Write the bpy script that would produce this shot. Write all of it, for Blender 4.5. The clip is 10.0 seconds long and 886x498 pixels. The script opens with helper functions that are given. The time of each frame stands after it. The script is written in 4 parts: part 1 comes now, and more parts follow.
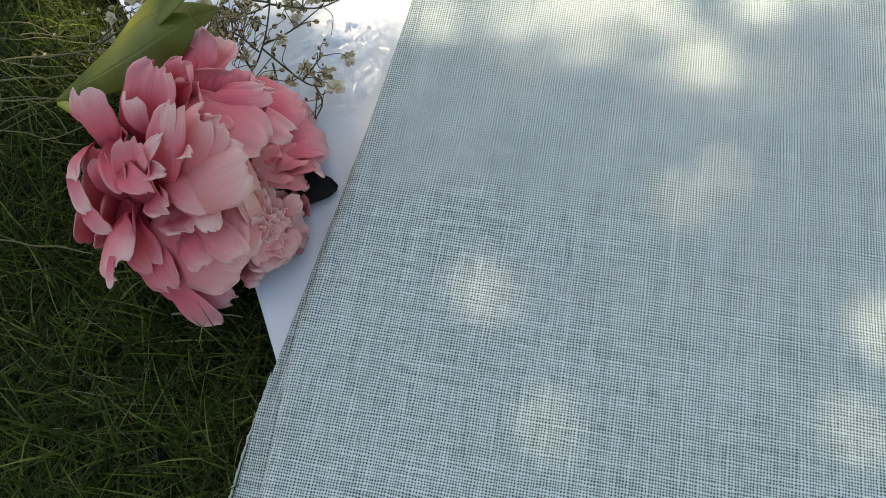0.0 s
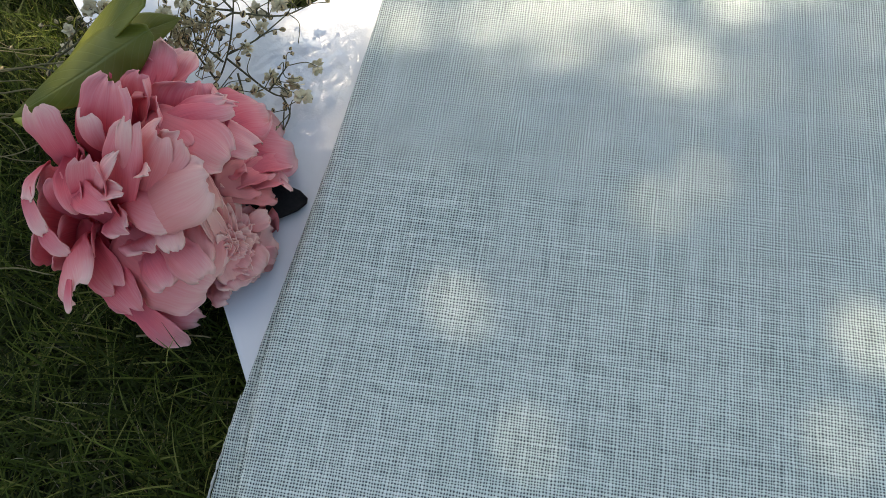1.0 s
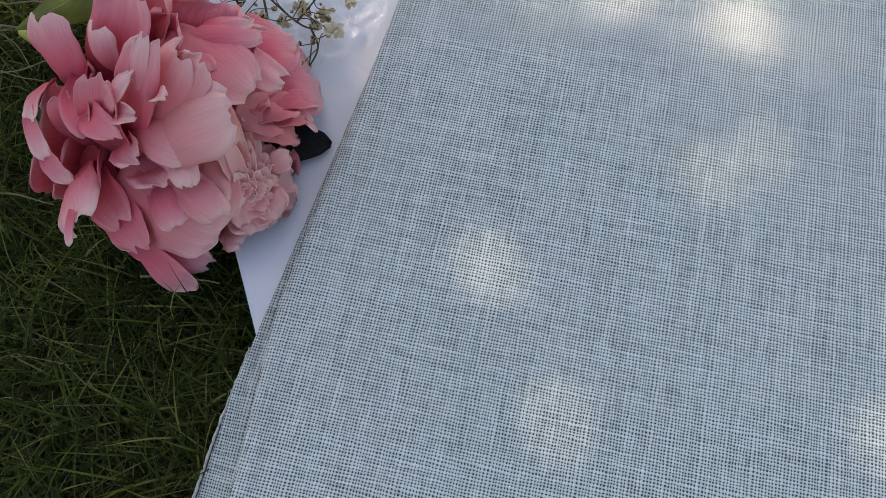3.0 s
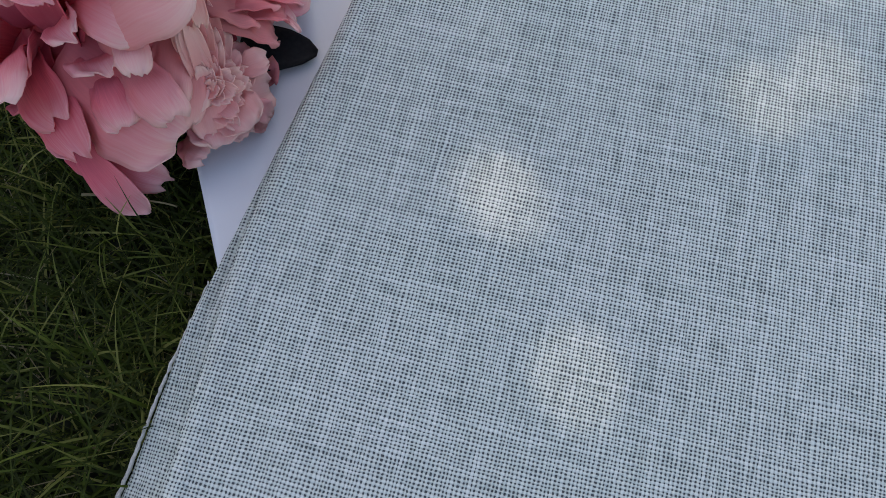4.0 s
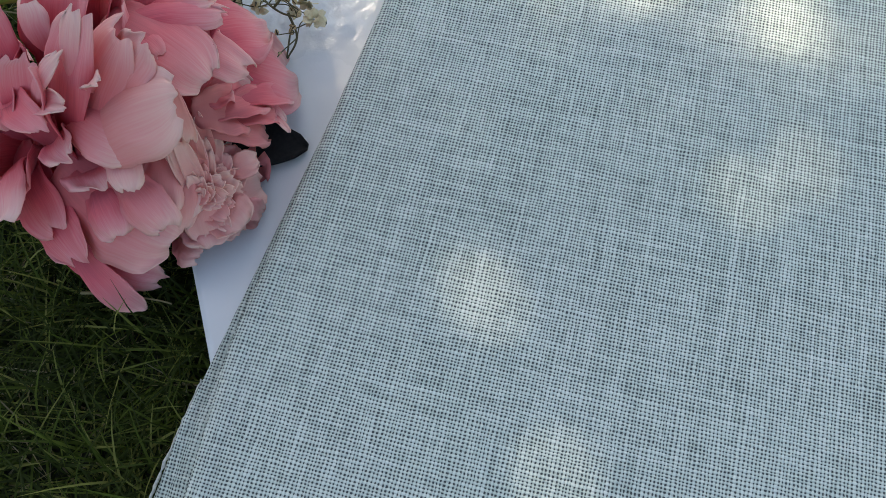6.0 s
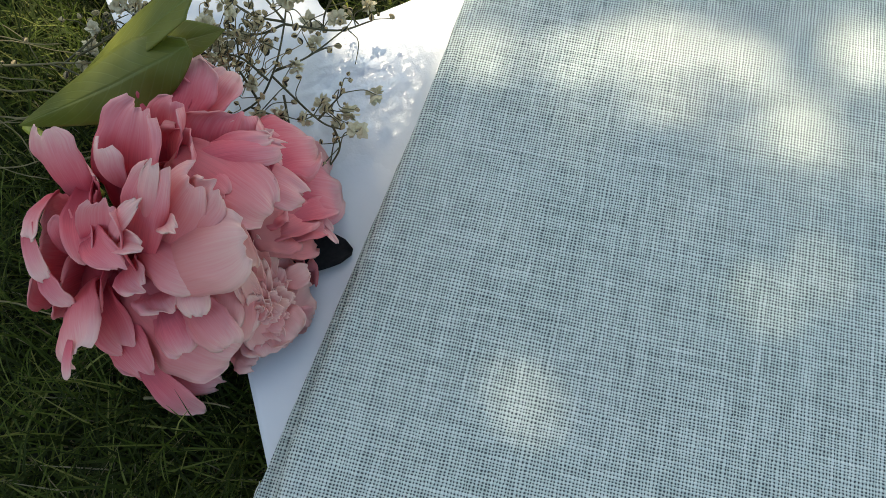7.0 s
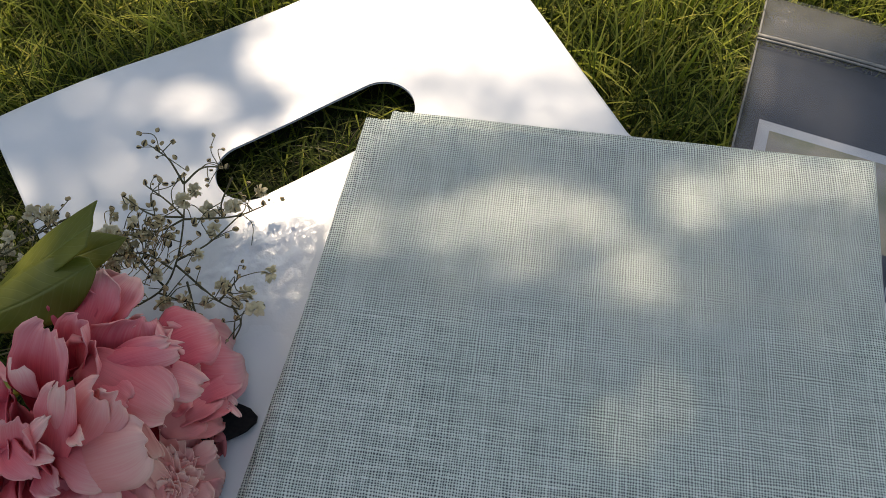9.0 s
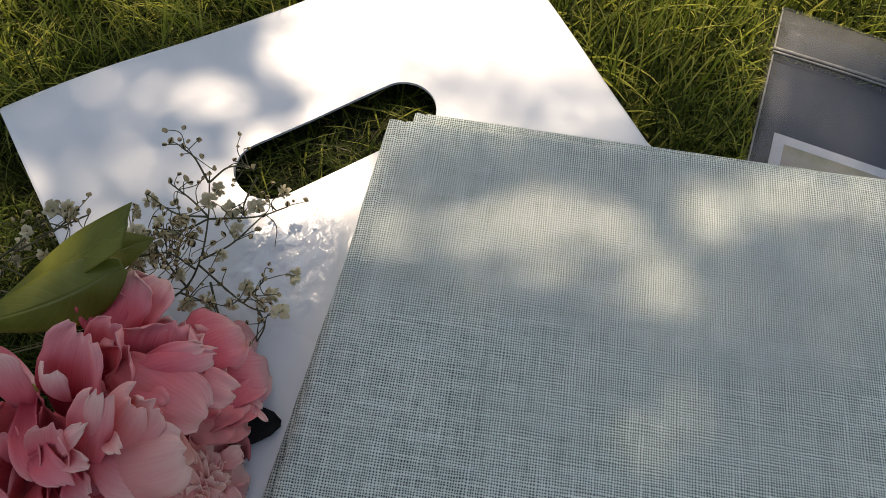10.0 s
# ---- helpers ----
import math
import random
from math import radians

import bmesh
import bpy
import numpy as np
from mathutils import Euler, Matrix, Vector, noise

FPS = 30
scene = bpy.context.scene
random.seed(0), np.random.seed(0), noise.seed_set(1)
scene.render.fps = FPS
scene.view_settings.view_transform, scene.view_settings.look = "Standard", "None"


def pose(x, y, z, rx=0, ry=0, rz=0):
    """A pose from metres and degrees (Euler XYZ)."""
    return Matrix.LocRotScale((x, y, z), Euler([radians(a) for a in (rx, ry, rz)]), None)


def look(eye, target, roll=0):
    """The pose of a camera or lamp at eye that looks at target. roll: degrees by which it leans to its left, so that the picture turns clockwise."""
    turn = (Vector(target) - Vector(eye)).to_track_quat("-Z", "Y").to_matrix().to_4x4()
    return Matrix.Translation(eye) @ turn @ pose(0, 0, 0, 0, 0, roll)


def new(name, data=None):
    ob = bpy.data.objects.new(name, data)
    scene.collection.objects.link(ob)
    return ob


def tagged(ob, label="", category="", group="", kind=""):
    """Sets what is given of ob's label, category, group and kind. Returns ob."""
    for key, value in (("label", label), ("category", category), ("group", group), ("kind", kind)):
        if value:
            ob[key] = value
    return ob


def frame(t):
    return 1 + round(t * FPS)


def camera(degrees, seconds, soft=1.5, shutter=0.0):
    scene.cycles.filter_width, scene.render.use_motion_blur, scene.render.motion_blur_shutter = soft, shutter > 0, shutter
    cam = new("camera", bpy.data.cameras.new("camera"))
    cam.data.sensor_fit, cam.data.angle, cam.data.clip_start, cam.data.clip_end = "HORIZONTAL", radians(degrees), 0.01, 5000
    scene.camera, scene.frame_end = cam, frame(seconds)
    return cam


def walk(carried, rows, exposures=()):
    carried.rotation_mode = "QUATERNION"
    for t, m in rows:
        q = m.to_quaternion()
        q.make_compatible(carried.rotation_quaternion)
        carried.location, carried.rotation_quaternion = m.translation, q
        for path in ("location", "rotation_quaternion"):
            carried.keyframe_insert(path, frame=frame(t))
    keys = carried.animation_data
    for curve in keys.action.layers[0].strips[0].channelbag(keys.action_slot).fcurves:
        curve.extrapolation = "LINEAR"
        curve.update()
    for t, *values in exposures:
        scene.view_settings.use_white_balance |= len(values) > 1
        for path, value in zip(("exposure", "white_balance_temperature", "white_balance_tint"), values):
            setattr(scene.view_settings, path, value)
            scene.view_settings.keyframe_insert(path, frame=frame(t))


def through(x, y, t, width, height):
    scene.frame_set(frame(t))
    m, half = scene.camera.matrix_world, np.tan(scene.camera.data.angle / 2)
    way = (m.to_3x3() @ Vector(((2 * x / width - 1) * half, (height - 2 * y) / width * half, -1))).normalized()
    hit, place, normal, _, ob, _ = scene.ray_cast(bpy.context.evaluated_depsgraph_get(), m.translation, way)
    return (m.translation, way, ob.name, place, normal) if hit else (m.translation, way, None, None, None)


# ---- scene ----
cam = camera(63.0, 10.0, soft=0.85)
PATH = [
    (0, (0.072, -0.14, 0.289), (-0.071, 0.606, -1.561), -5.9),
    (0.5, (0.073, -0.136, 0.294), (-0.13, 0.622, -1.546), -10.6),
    (1, (0.077, -0.131, 0.283), (-0.033, 0.615, -1.57), -4.9),
    (1.5, (0.077, -0.127, 0.273), (-0.038, 0.547, -1.606), -5.0),
    (2, (0.076, -0.128, 0.274), (-0.03, 0.543, -1.607), -3.6),
    (3.5, (0.059, -0.127, 0.239), (-0.027, 0.524, -1.651), 1.3),
    (4, (0.061, -0.136, 0.214), (-0.003, 0.53, -1.671), 4.0),
    (4.5, (0.067, -0.142, 0.22), (0.068, 0.508, -1.672), 9.1),
    (5, (0.065, -0.136, 0.229), (0.003, 0.536, -1.654), 5.2),
    (5.2, (0.062, -0.129, 0.222), (-0.033, 0.573, -1.648), 3.2),
    (6.3, (0.069, -0.108, 0.231), (-0.063, 0.575, -1.644), -2.3),
    (6.5, (0.066, -0.105, 0.233), (-0.079, 0.604, -1.632), -3.0),
    (7, (0.05, -0.088, 0.255), (-0.072, 0.616, -1.613), -1.2),
    (7.5, (0.046, -0.074, 0.268), (-0.046, 0.644, -1.596), 0.3),
    (8, (0.046, -0.072, 0.276), (0.028, 0.66, -1.585), 4.0),
    (8.5, (0.063, -0.07, 0.295), (0.042, 0.805, -1.503), 2.2),
    (9, (0.076, -0.067, 0.302), (0.059, 0.831, -1.486), 1.7),
    (9.5, (0.066, -0.064, 0.31), (0.072, 0.776, -1.505), 4.4),
    (10, (0.052, -0.060, 0.305), (0.115, 0.806, -1.497), 8.0),
]
walk(cam, [(t, look(eye, target, roll)) for t, eye, target, roll in PATH],
     [(0, 0.93, 8100, 8), (2, 0.87, 7900, 13), (3.5, 0.90, 7800, 20), (5, 0.90, 7800, 19), (6.5, 0.94, 7900, 5), (7.5, 0.85, 8000, 4), (8, 0.72, 8200, 7), (8.5, 0.52, 8300, 10), (9, 0.34, 8400, 12), (10, 0.27, 8600, 14)])

# ---- world, sun, exposure ----
SUN = Vector((-0.22, 0.47, 0.855)).normalized()
world = bpy.data.worlds.new("sky")
scene.world = world
world.use_nodes = True
wt = world.node_tree
sky = wt.nodes.new("ShaderNodeTexSky")
sky.sky_type = "NISHITA"
sky.sun_disc = False
sky.sun_elevation = math.asin(SUN.z)
sky.sun_rotation = math.atan2(SUN.x, SUN.y)
wt.links.new(sky.outputs[0], wt.nodes["Background"].inputs[0])
wt.nodes["Background"].inputs[1].default_value = 0.134
sun_data = bpy.data.lights.new("sun", "SUN")
sun_data.energy, sun_data.angle, sun_data.color = 4.5, radians(0.53), (1.0, 0.92, 0.87)
sun = new("sun", sun_data)
sun.matrix_world = look(tuple(SUN * 8), (0, 0, 0))


# ---- materials ----
class Nodes:
    """A node material with short ways to chain its nodes."""

    def __init__(self, name, rough=0.6, **values):
        self.mat = bpy.data.materials.new(name)
        self.mat.use_nodes = True
        self.tree = self.mat.node_tree
        self.bsdf = self.tree.nodes["Principled BSDF"]
        self.put("Roughness", rough)
        for key, value in values.items():
            self.put(key.replace("_", " "), value)

    def put(self, key, value, node=None):
        socket = (node or self.bsdf).inputs[key]
        if isinstance(value, bpy.types.NodeSocket):
            self.tree.links.new(value, socket)
        else:
            socket.default_value = value
        return self

    def node(self, kind, **inputs):
        n = self.tree.nodes.new("ShaderNode" + kind)
        for key, value in inputs.items():
            self.put(key.replace("_", " "), value, n)
        return n

    def coords(self, which="Object"):
        return self.node("TexCoord").outputs[which]

    def math(self, op, a, b=0.0, c=0.0):
        n = self.tree.nodes.new("ShaderNodeMath")
        n.operation = op
        for i, v in enumerate((a, b, c)):
            self.put(i, v, n)
        return n.outputs[0]

    def noise(self, scale, detail=3.0, vector=None, rough=0.5):
        n = self.node("TexNoise", Scale=scale, Detail=detail, Roughness=rough)
        self.put("Vector", vector or self.coords(), n)
        return n.outputs["Fac"]

    def ramp(self, fac, *stops):
        n = self.node("ValToRGB", Fac=fac)
        el = n.color_ramp.elements
        while len(el) < len(stops):
            el.new(0.5)
        for e, (p, c) in zip(el, stops):
            e.position, e.color = p, (*c, 1)
        return n.outputs[0]

    def mix(self, fac, a, b, blend="MIX"):
        n = self.tree.nodes.new("ShaderNodeMix")
        n.data_type, n.blend_type = "RGBA", blend
        for i, v in ((0, fac), (6, a), (7, b)):
            self.put(i, (*v, 1) if isinstance(v, tuple) and len(v) == 3 else v, n)
        return n.outputs[2]

    def bump(self, height, strength=0.3, distance=0.001):
        n = self.node("Bump", Strength=strength, Distance=distance, Height=height)
        return self.put("Normal", n.outputs[0])

    def attr(self, name):
        n = self.tree.nodes.new("ShaderNodeAttribute")
        n.attribute_name = name
        return n.outputs["Fac"]

    def random(self, island=False):
        if island:
            return self.node("NewGeometry").outputs["Random Per Island"]
        return self.node("ObjectInfo").outputs["Random"]

    def thin(self, color, amount):
        """Lets part of the light through, as petals and leaves do."""
        t = self.node("BsdfTranslucent", Color=color)
        m = self.node("MixShader", Fac=amount)
        self.tree.links.new(self.bsdf.outputs[0], m.inputs[1])
        self.tree.links.new(t.outputs[0], m.inputs[2])
        self.tree.links.new(m.outputs[0], self.tree.nodes["Material Output"].inputs[0])
        return self


def make_fabric():
    m = Nodes("sage_linen_weave", 0.85)
    pitch = 0.0011
    jig = m.node("TexNoise", Scale=520.0, Detail=2.0)
    m.put("Vector", m.coords(), jig)
    off = m.node("VectorMath")
    off.operation = "SCALE"
    m.put(3, 0.00055, off)
    m.put(0, jig.outputs["Color"], off)
    add = m.node("VectorMath")
    m.put(0, m.coords(), add)
    m.put(1, off.outputs[0], add)
    sep = m.node("SeparateXYZ", Vector=add.outputs[0])

    def spaced(across, along):
        # threads run straight but are unevenly spaced
        v = m.node("CombineXYZ", X=m.math("MULTIPLY", across, 170.0), Y=m.math("MULTIPLY", along, 22.0))
        shift = m.math("MULTIPLY", m.noise(1.0, 3.0, v.outputs[0]), 0.0021)
        return m.math("DIVIDE", m.math("ADD", across, shift), pitch)

    x, y = spaced(sep.outputs[0], sep.outputs[1]), spaced(sep.outputs[1], sep.outputs[0])
    row, col = m.math("FLOOR", y), m.math("FLOOR", x)
    px = m.math("ABSOLUTE", m.math("SINE", m.math("MULTIPLY", x, math.pi)))
    py = m.math("ABSOLUTE", m.math("SINE", m.math("MULTIPLY", y, math.pi)))

    def thread_noise(index, along, step, scale):
        v = m.node("CombineXYZ", X=m.math("MULTIPLY", index, step), Y=m.math("MULTIPLY", along, scale))
        return m.noise(1.0, 3.0, v.outputs[0], 0.6)

    def gap(profile, thick):
        # open space beside a thread: wide where the thread is thin
        return m.math("MAXIMUM", m.math("SUBTRACT", 1.0, m.math("DIVIDE", profile, m.math("MULTIPLY_ADD", thick, -1.5, 1.57))), 0.0)

    thick_x, thick_y = thread_noise(col, y, 7.31, 0.11), thread_noise(row, x, 5.77, 0.11)
    long_x, long_y = thread_noise(col, y, 3.17, 0.016), thread_noise(row, x, 4.43, 0.016)
    thick_x = m.math("MULTIPLY_ADD", long_x, 0.5, m.math("MULTIPLY", thick_x, 0.5))
    thick_y = m.math("MULTIPLY_ADD", long_y, 0.5, m.math("MULTIPLY", thick_y, 0.5))
    gap_x, gap_y = gap(px, thick_x), gap(py, thick_y)
    least = m.math("MINIMUM", gap_x, gap_y)
    hole = m.math("MINIMUM", m.math("MAXIMUM", m.math("MULTIPLY", m.math("SUBTRACT", least, m.math("MULTIPLY", m.noise(1500.0, 2.0), 0.13)), 3.6), 0.0), 1.0)
    parity = m.math("ABSOLUTE", m.math("MODULO", m.math("ADD", row, col), 2.0))
    over = m.math("ADD", m.math("MULTIPLY", parity, px), m.math("MULTIPLY", m.math("SUBTRACT", 1.0, parity), py))
    height = m.math("SUBTRACT", m.math("ADD", m.math("MULTIPLY", over, 0.6), m.math("MULTIPLY", m.math("ADD", px, py), 0.35)), m.math("MULTIPLY", hole, 0.7))
    slub = m.math("MAXIMUM", m.math("MULTIPLY_ADD", thick_x, 0.5, m.math("MULTIPLY", thick_y, 0.5)), m.math("SUBTRACT", m.math("MAXIMUM", thick_x, thick_y), 0.06))
    base = m.ramp(slub, (0.36, (0.58, 0.66, 0.59)), (0.52, (0.755, 0.83, 0.76)), (0.66, (0.89, 0.93, 0.875)))
    tint = m.mix(m.noise(14.0, 4.0), (0.95, 1.0, 0.97), (1.02, 0.99, 1.0))
    base = m.mix(1.0, base, tint, "MULTIPLY")
    # threads passing under are darkened in colour, as painted shading
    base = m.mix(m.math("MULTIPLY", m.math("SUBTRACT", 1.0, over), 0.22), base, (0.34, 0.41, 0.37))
    # painted shade along the thread boundaries
    groove_shade = m.math("MULTIPLY", m.math("MAXIMUM", gap_x, gap_y), 0.36)
    base = m.mix(groove_shade, base, (0.22, 0.27, 0.26))
    # weave holes coloured near-black for the shade in their depth
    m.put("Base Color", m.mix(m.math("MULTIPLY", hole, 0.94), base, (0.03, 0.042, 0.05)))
    m.bump(height, 0.7, 0.0005)
    return m.mat


def make_bag():
    m = Nodes("white_coated_paper", 0.34, Coat_Weight=0.25, Coat_Roughness=0.12)
    m.put("Base Color", m.ramp(m.noise(22.0, 5.0), (0.3, (0.76, 0.795, 0.80)), (0.7, (0.83, 0.86, 0.86))))
    pos = m.node("VectorMath")
    pos.operation = "DISTANCE"
    m.put(0, m.coords(), pos)
    m.put(1, (0.090, -0.146, 0.0), pos)
    crumple = m.math("MAXIMUM", m.math("SUBTRACT", 1.0, m.math("MULTIPLY", pos.outputs["Value"], 24.0)), 0.0)
    fine = m.math("ABSOLUTE", m.math("SUBTRACT", m.noise(95.0, 4.0, rough=0.6), 0.5))
    wide = m.noise(35.0, 3.0)
    h = m.math("ADD", m.math("MULTIPLY", fine, m.math("MULTIPLY_ADD", crumple, 0.6, 0.02)), m.math("MULTIPLY", wide, 0.22))
    m.bump(h, 1.0, 0.0030)
    m.put("Roughness", m.math("SUBTRACT", m.math("MULTIPLY_ADD", m.noise(60.0, 3.0), 0.14, 0.24), m.math("MULTIPLY", crumple, 0.16)))
    return m.mat


def make_petal():
    m = Nodes("peony_petal_pink", 0.6, Sheen_Weight=0.05, Specular_IOR_Level=0.3)
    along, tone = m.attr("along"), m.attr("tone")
    veins = m.node("TexNoise", Scale=1.0, Detail=4.0)
    uv = m.node("CombineXYZ", X=m.math("MULTIPLY", m.attr("across"), 26.0), Y=m.math("MULTIPLY", along, 3.0), Z=m.math("MULTIPLY", m.random(), 40.0))
    m.put("Vector", uv.outputs[0], veins)
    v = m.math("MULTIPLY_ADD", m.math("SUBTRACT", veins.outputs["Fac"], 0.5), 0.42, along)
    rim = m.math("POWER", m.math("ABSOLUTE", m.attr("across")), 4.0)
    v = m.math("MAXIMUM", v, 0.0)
    # petal blush, its base deepened to paint shade inside the bloom
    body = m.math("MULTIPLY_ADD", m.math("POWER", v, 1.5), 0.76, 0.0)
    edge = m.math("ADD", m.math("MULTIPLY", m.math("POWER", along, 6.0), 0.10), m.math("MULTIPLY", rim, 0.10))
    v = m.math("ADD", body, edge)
    # a high tone colours the whole petal like a shaded hollow
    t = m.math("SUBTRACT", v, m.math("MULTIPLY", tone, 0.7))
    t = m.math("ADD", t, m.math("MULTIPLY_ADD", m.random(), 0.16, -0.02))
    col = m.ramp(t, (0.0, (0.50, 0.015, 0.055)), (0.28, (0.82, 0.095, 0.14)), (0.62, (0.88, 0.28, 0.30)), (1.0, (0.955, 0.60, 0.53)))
    blot = m.noise(55.0, 3.0)
    col = m.mix(m.math("MULTIPLY", blot, 0.22), col, (0.93, 0.57, 0.55))
    col = m.mix(m.math("MULTIPLY", m.attr("peach"), 0.62), col, (0.90, 0.53, 0.42))
    m.put("Base Color", col)
    m.bump(veins.outputs["Fac"], 0.14, 0.0005)
    m.thin(col, 0.16)
    return m.mat


def make_leaf(name, dark, light, through):
    m = Nodes(name, 0.42)
    across = m.attr("across")
    rib = m.math("MAXIMUM", m.math("SUBTRACT", 1.0, m.math("MULTIPLY", m.math("ABSOLUTE", across), 14.0)), 0.0)
    side = m.math("SINE", m.math("MULTIPLY", m.math("SUBTRACT", m.attr("along"), m.math("MULTIPLY", m.math("ABSOLUTE", across), 0.25)), 75.0))
    line = m.math("MAXIMUM", m.math("SUBTRACT", side, 0.86), 0.0)
    col = m.ramp(m.noise(38.0, 5.0), (0.3, dark), (0.7, light))
    col = m.mix(m.math("ADD", m.math("MULTIPLY", rib, 0.5), m.math("MULTIPLY", line, 1.5)), col, (0.30, 0.36, 0.12))
    m.put("Base Color", col)
    m.bump(m.math("SUBTRACT", m.noise(120.0, 3.0), m.math("MULTIPLY", m.math("ADD", rib, line), 1.2)), 0.4, 0.0008)
    m.thin(m.mix(0.5, col, (0.30, 0.42, 0.05)), through)
    return m.mat


def make_grass(name, dry, sunlit_tone=0.0):
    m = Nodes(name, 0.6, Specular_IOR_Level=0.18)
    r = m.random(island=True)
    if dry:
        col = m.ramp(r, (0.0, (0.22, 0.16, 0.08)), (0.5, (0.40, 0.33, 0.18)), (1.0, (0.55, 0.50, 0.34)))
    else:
        # lawn ramp kept dark, with the shade put into the colour
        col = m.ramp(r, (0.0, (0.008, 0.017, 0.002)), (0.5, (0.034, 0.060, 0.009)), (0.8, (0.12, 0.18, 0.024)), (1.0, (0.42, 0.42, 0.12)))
    # long blades: brighter yellow-green ramp, sunlight painted into the colour
    if sunlit_tone:
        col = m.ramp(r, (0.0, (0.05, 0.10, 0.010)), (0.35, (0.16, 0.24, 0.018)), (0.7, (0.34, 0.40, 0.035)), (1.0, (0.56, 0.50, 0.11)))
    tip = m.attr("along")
    col = m.mix(m.math("MULTIPLY", tip, 0.4 if sunlit_tone else 0.28), col, (0.52, 0.50, 0.14) if sunlit_tone else (0.13, 0.155, 0.03))
    m.put("Base Color", m.mix(m.math("MULTIPLY", m.noise(70.0, 3.0), 0.2 if sunlit_tone else 0.5), col, (0.022, 0.032, 0.006)))
    m.thin(col, 0.35)
    return m.mat


def plain(name, a, b, rough, scale=80.0, depth=0.0003, strength=0.3, **more):
    m = Nodes(name, rough, **more)
    n = m.noise(scale, 5.0)
    m.put("Base Color", m.ramp(n, (0.3, a), (0.7, b)))
    m.bump(n, strength, depth)
    return m.mat


def make_photo():
    m = Nodes("faded_landscape_print", 0.25)
    n = m.noise(28.0, 5.0)
    big = m.noise(9.0, 3.0)
    col = m.ramp(n, (0.25, (0.16, 0.17, 0.07)), (0.42, (0.36, 0.38, 0.17)), (0.56, (0.56, 0.50, 0.32)), (0.75, (0.72, 0.60, 0.50)))
    m.put("Base Color", m.mix(m.math("MULTIPLY", big, 0.4), col, (0.45, 0.36, 0.36)))
    return m.mat


def make_film():
    m = Nodes("clear_plastic_film", 0.12)
    t = m.node("BsdfTransparent", Color=(0.92, 0.93, 0.94, 1))
    g = m.node("BsdfGlossy", Roughness=0.16, Color=(0.9, 0.92, 0.95, 1))
    n = m.node("Bump", Strength=0.35, Distance=0.002, Height=m.noise(40.0, 4.0))
    m.put("Normal", n.outputs[0], g)
    d = m.node("BsdfDiffuse", Color=(0.6, 0.62, 0.64, 1))
    s = m.node("MixShader", Fac=0.03)
    m.tree.links.new(t.outputs[0], s.inputs[1])
    m.tree.links.new(d.outputs[0], s.inputs[2])
    s2 = m.node("MixShader", Fac=0.03)
    m.tree.links.new(s.outputs[0], s2.inputs[1])
    m.tree.links.new(g.outputs[0], s2.inputs[2])
    m.tree.links.new(s2.outputs[0], m.tree.nodes["Material Output"].inputs[0])
    return m.mat


def make_frost():
    m = Nodes("frosted_film_header", 0.3)
    t = m.node("BsdfTransparent", Color=(0.42, 0.43, 0.38, 1))
    d = m.node("BsdfDiffuse", Color=(0.20, 0.20, 0.17, 1))
    wrinkle = m.math("MULTIPLY_ADD", m.noise(70.0, 4.0), 0.35, 0.12)
    s = m.node("MixShader", Fac=wrinkle)
    m.tree.links.new(t.outputs[0], s.inputs[1])
    m.tree.links.new(d.outputs[0], s.inputs[2])
    g = m.node("BsdfGlossy", Roughness=0.2, Color=(0.9, 0.92, 0.95, 1))
    n = m.node("Bump", Strength=0.6, Distance=0.003, Height=m.noise(90.0, 4.0))
    m.put("Normal", n.outputs[0], g)
    s2 = m.node("MixShader", Fac=0.04)
    m.tree.links.new(s.outputs[0], s2.inputs[1])
    m.tree.links.new(g.outputs[0], s2.inputs[2])
    m.tree.links.new(s2.outputs[0], m.tree.nodes["Material Output"].inputs[0])
    return m.mat


FABRIC, BAG, PETAL = make_fabric(), make_bag(), make_petal()
LEAF = make_leaf("peony_leaf_green", (0.13, 0.15, 0.018), (0.28, 0.29, 0.05), 0.4)
CROWN_LEAF = make_leaf("tree_leaf_green", (0.04, 0.08, 0.02), (0.08, 0.13, 0.03), 0.2)
# shade-dark and sun-bright colourings of the same lawn, plus real dry straw
GRASS, STRAW, SUNLIT_GRASS = make_grass("lawn_grass_blade", False), make_grass("dry_grass_straw", True), make_grass("long_grass_sunlit_tone", False, 1.0)
def make_soil():
    m = Nodes("lawn_soil", 0.95)
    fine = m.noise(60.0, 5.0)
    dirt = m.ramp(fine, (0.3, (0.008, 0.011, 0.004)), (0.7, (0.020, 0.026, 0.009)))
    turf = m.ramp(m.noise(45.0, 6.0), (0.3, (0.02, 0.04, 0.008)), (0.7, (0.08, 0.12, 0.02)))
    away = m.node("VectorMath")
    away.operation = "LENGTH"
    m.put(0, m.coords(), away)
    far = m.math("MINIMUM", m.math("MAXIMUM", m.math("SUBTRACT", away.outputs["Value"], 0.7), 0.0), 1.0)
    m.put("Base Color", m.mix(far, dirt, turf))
    m.bump(fine, 0.8, 0.006)
    return m.mat


SOIL = make_soil()
STEM = plain("fresh_green_stem", (0.28, 0.30, 0.03), (0.46, 0.45, 0.07), 0.45)
SPRIG = plain("dried_sprig_stem", (0.055, 0.055, 0.025), (0.13, 0.115, 0.05), 0.7)
BUD = plain("dried_brown_bud", (0.09, 0.055, 0.02), (0.76, 0.60, 0.31), 0.75, 900.0)
BUD_RIB = plain("dark_bud_rib", (0.012, 0.010, 0.006), (0.05, 0.04, 0.02), 0.8, 900.0)
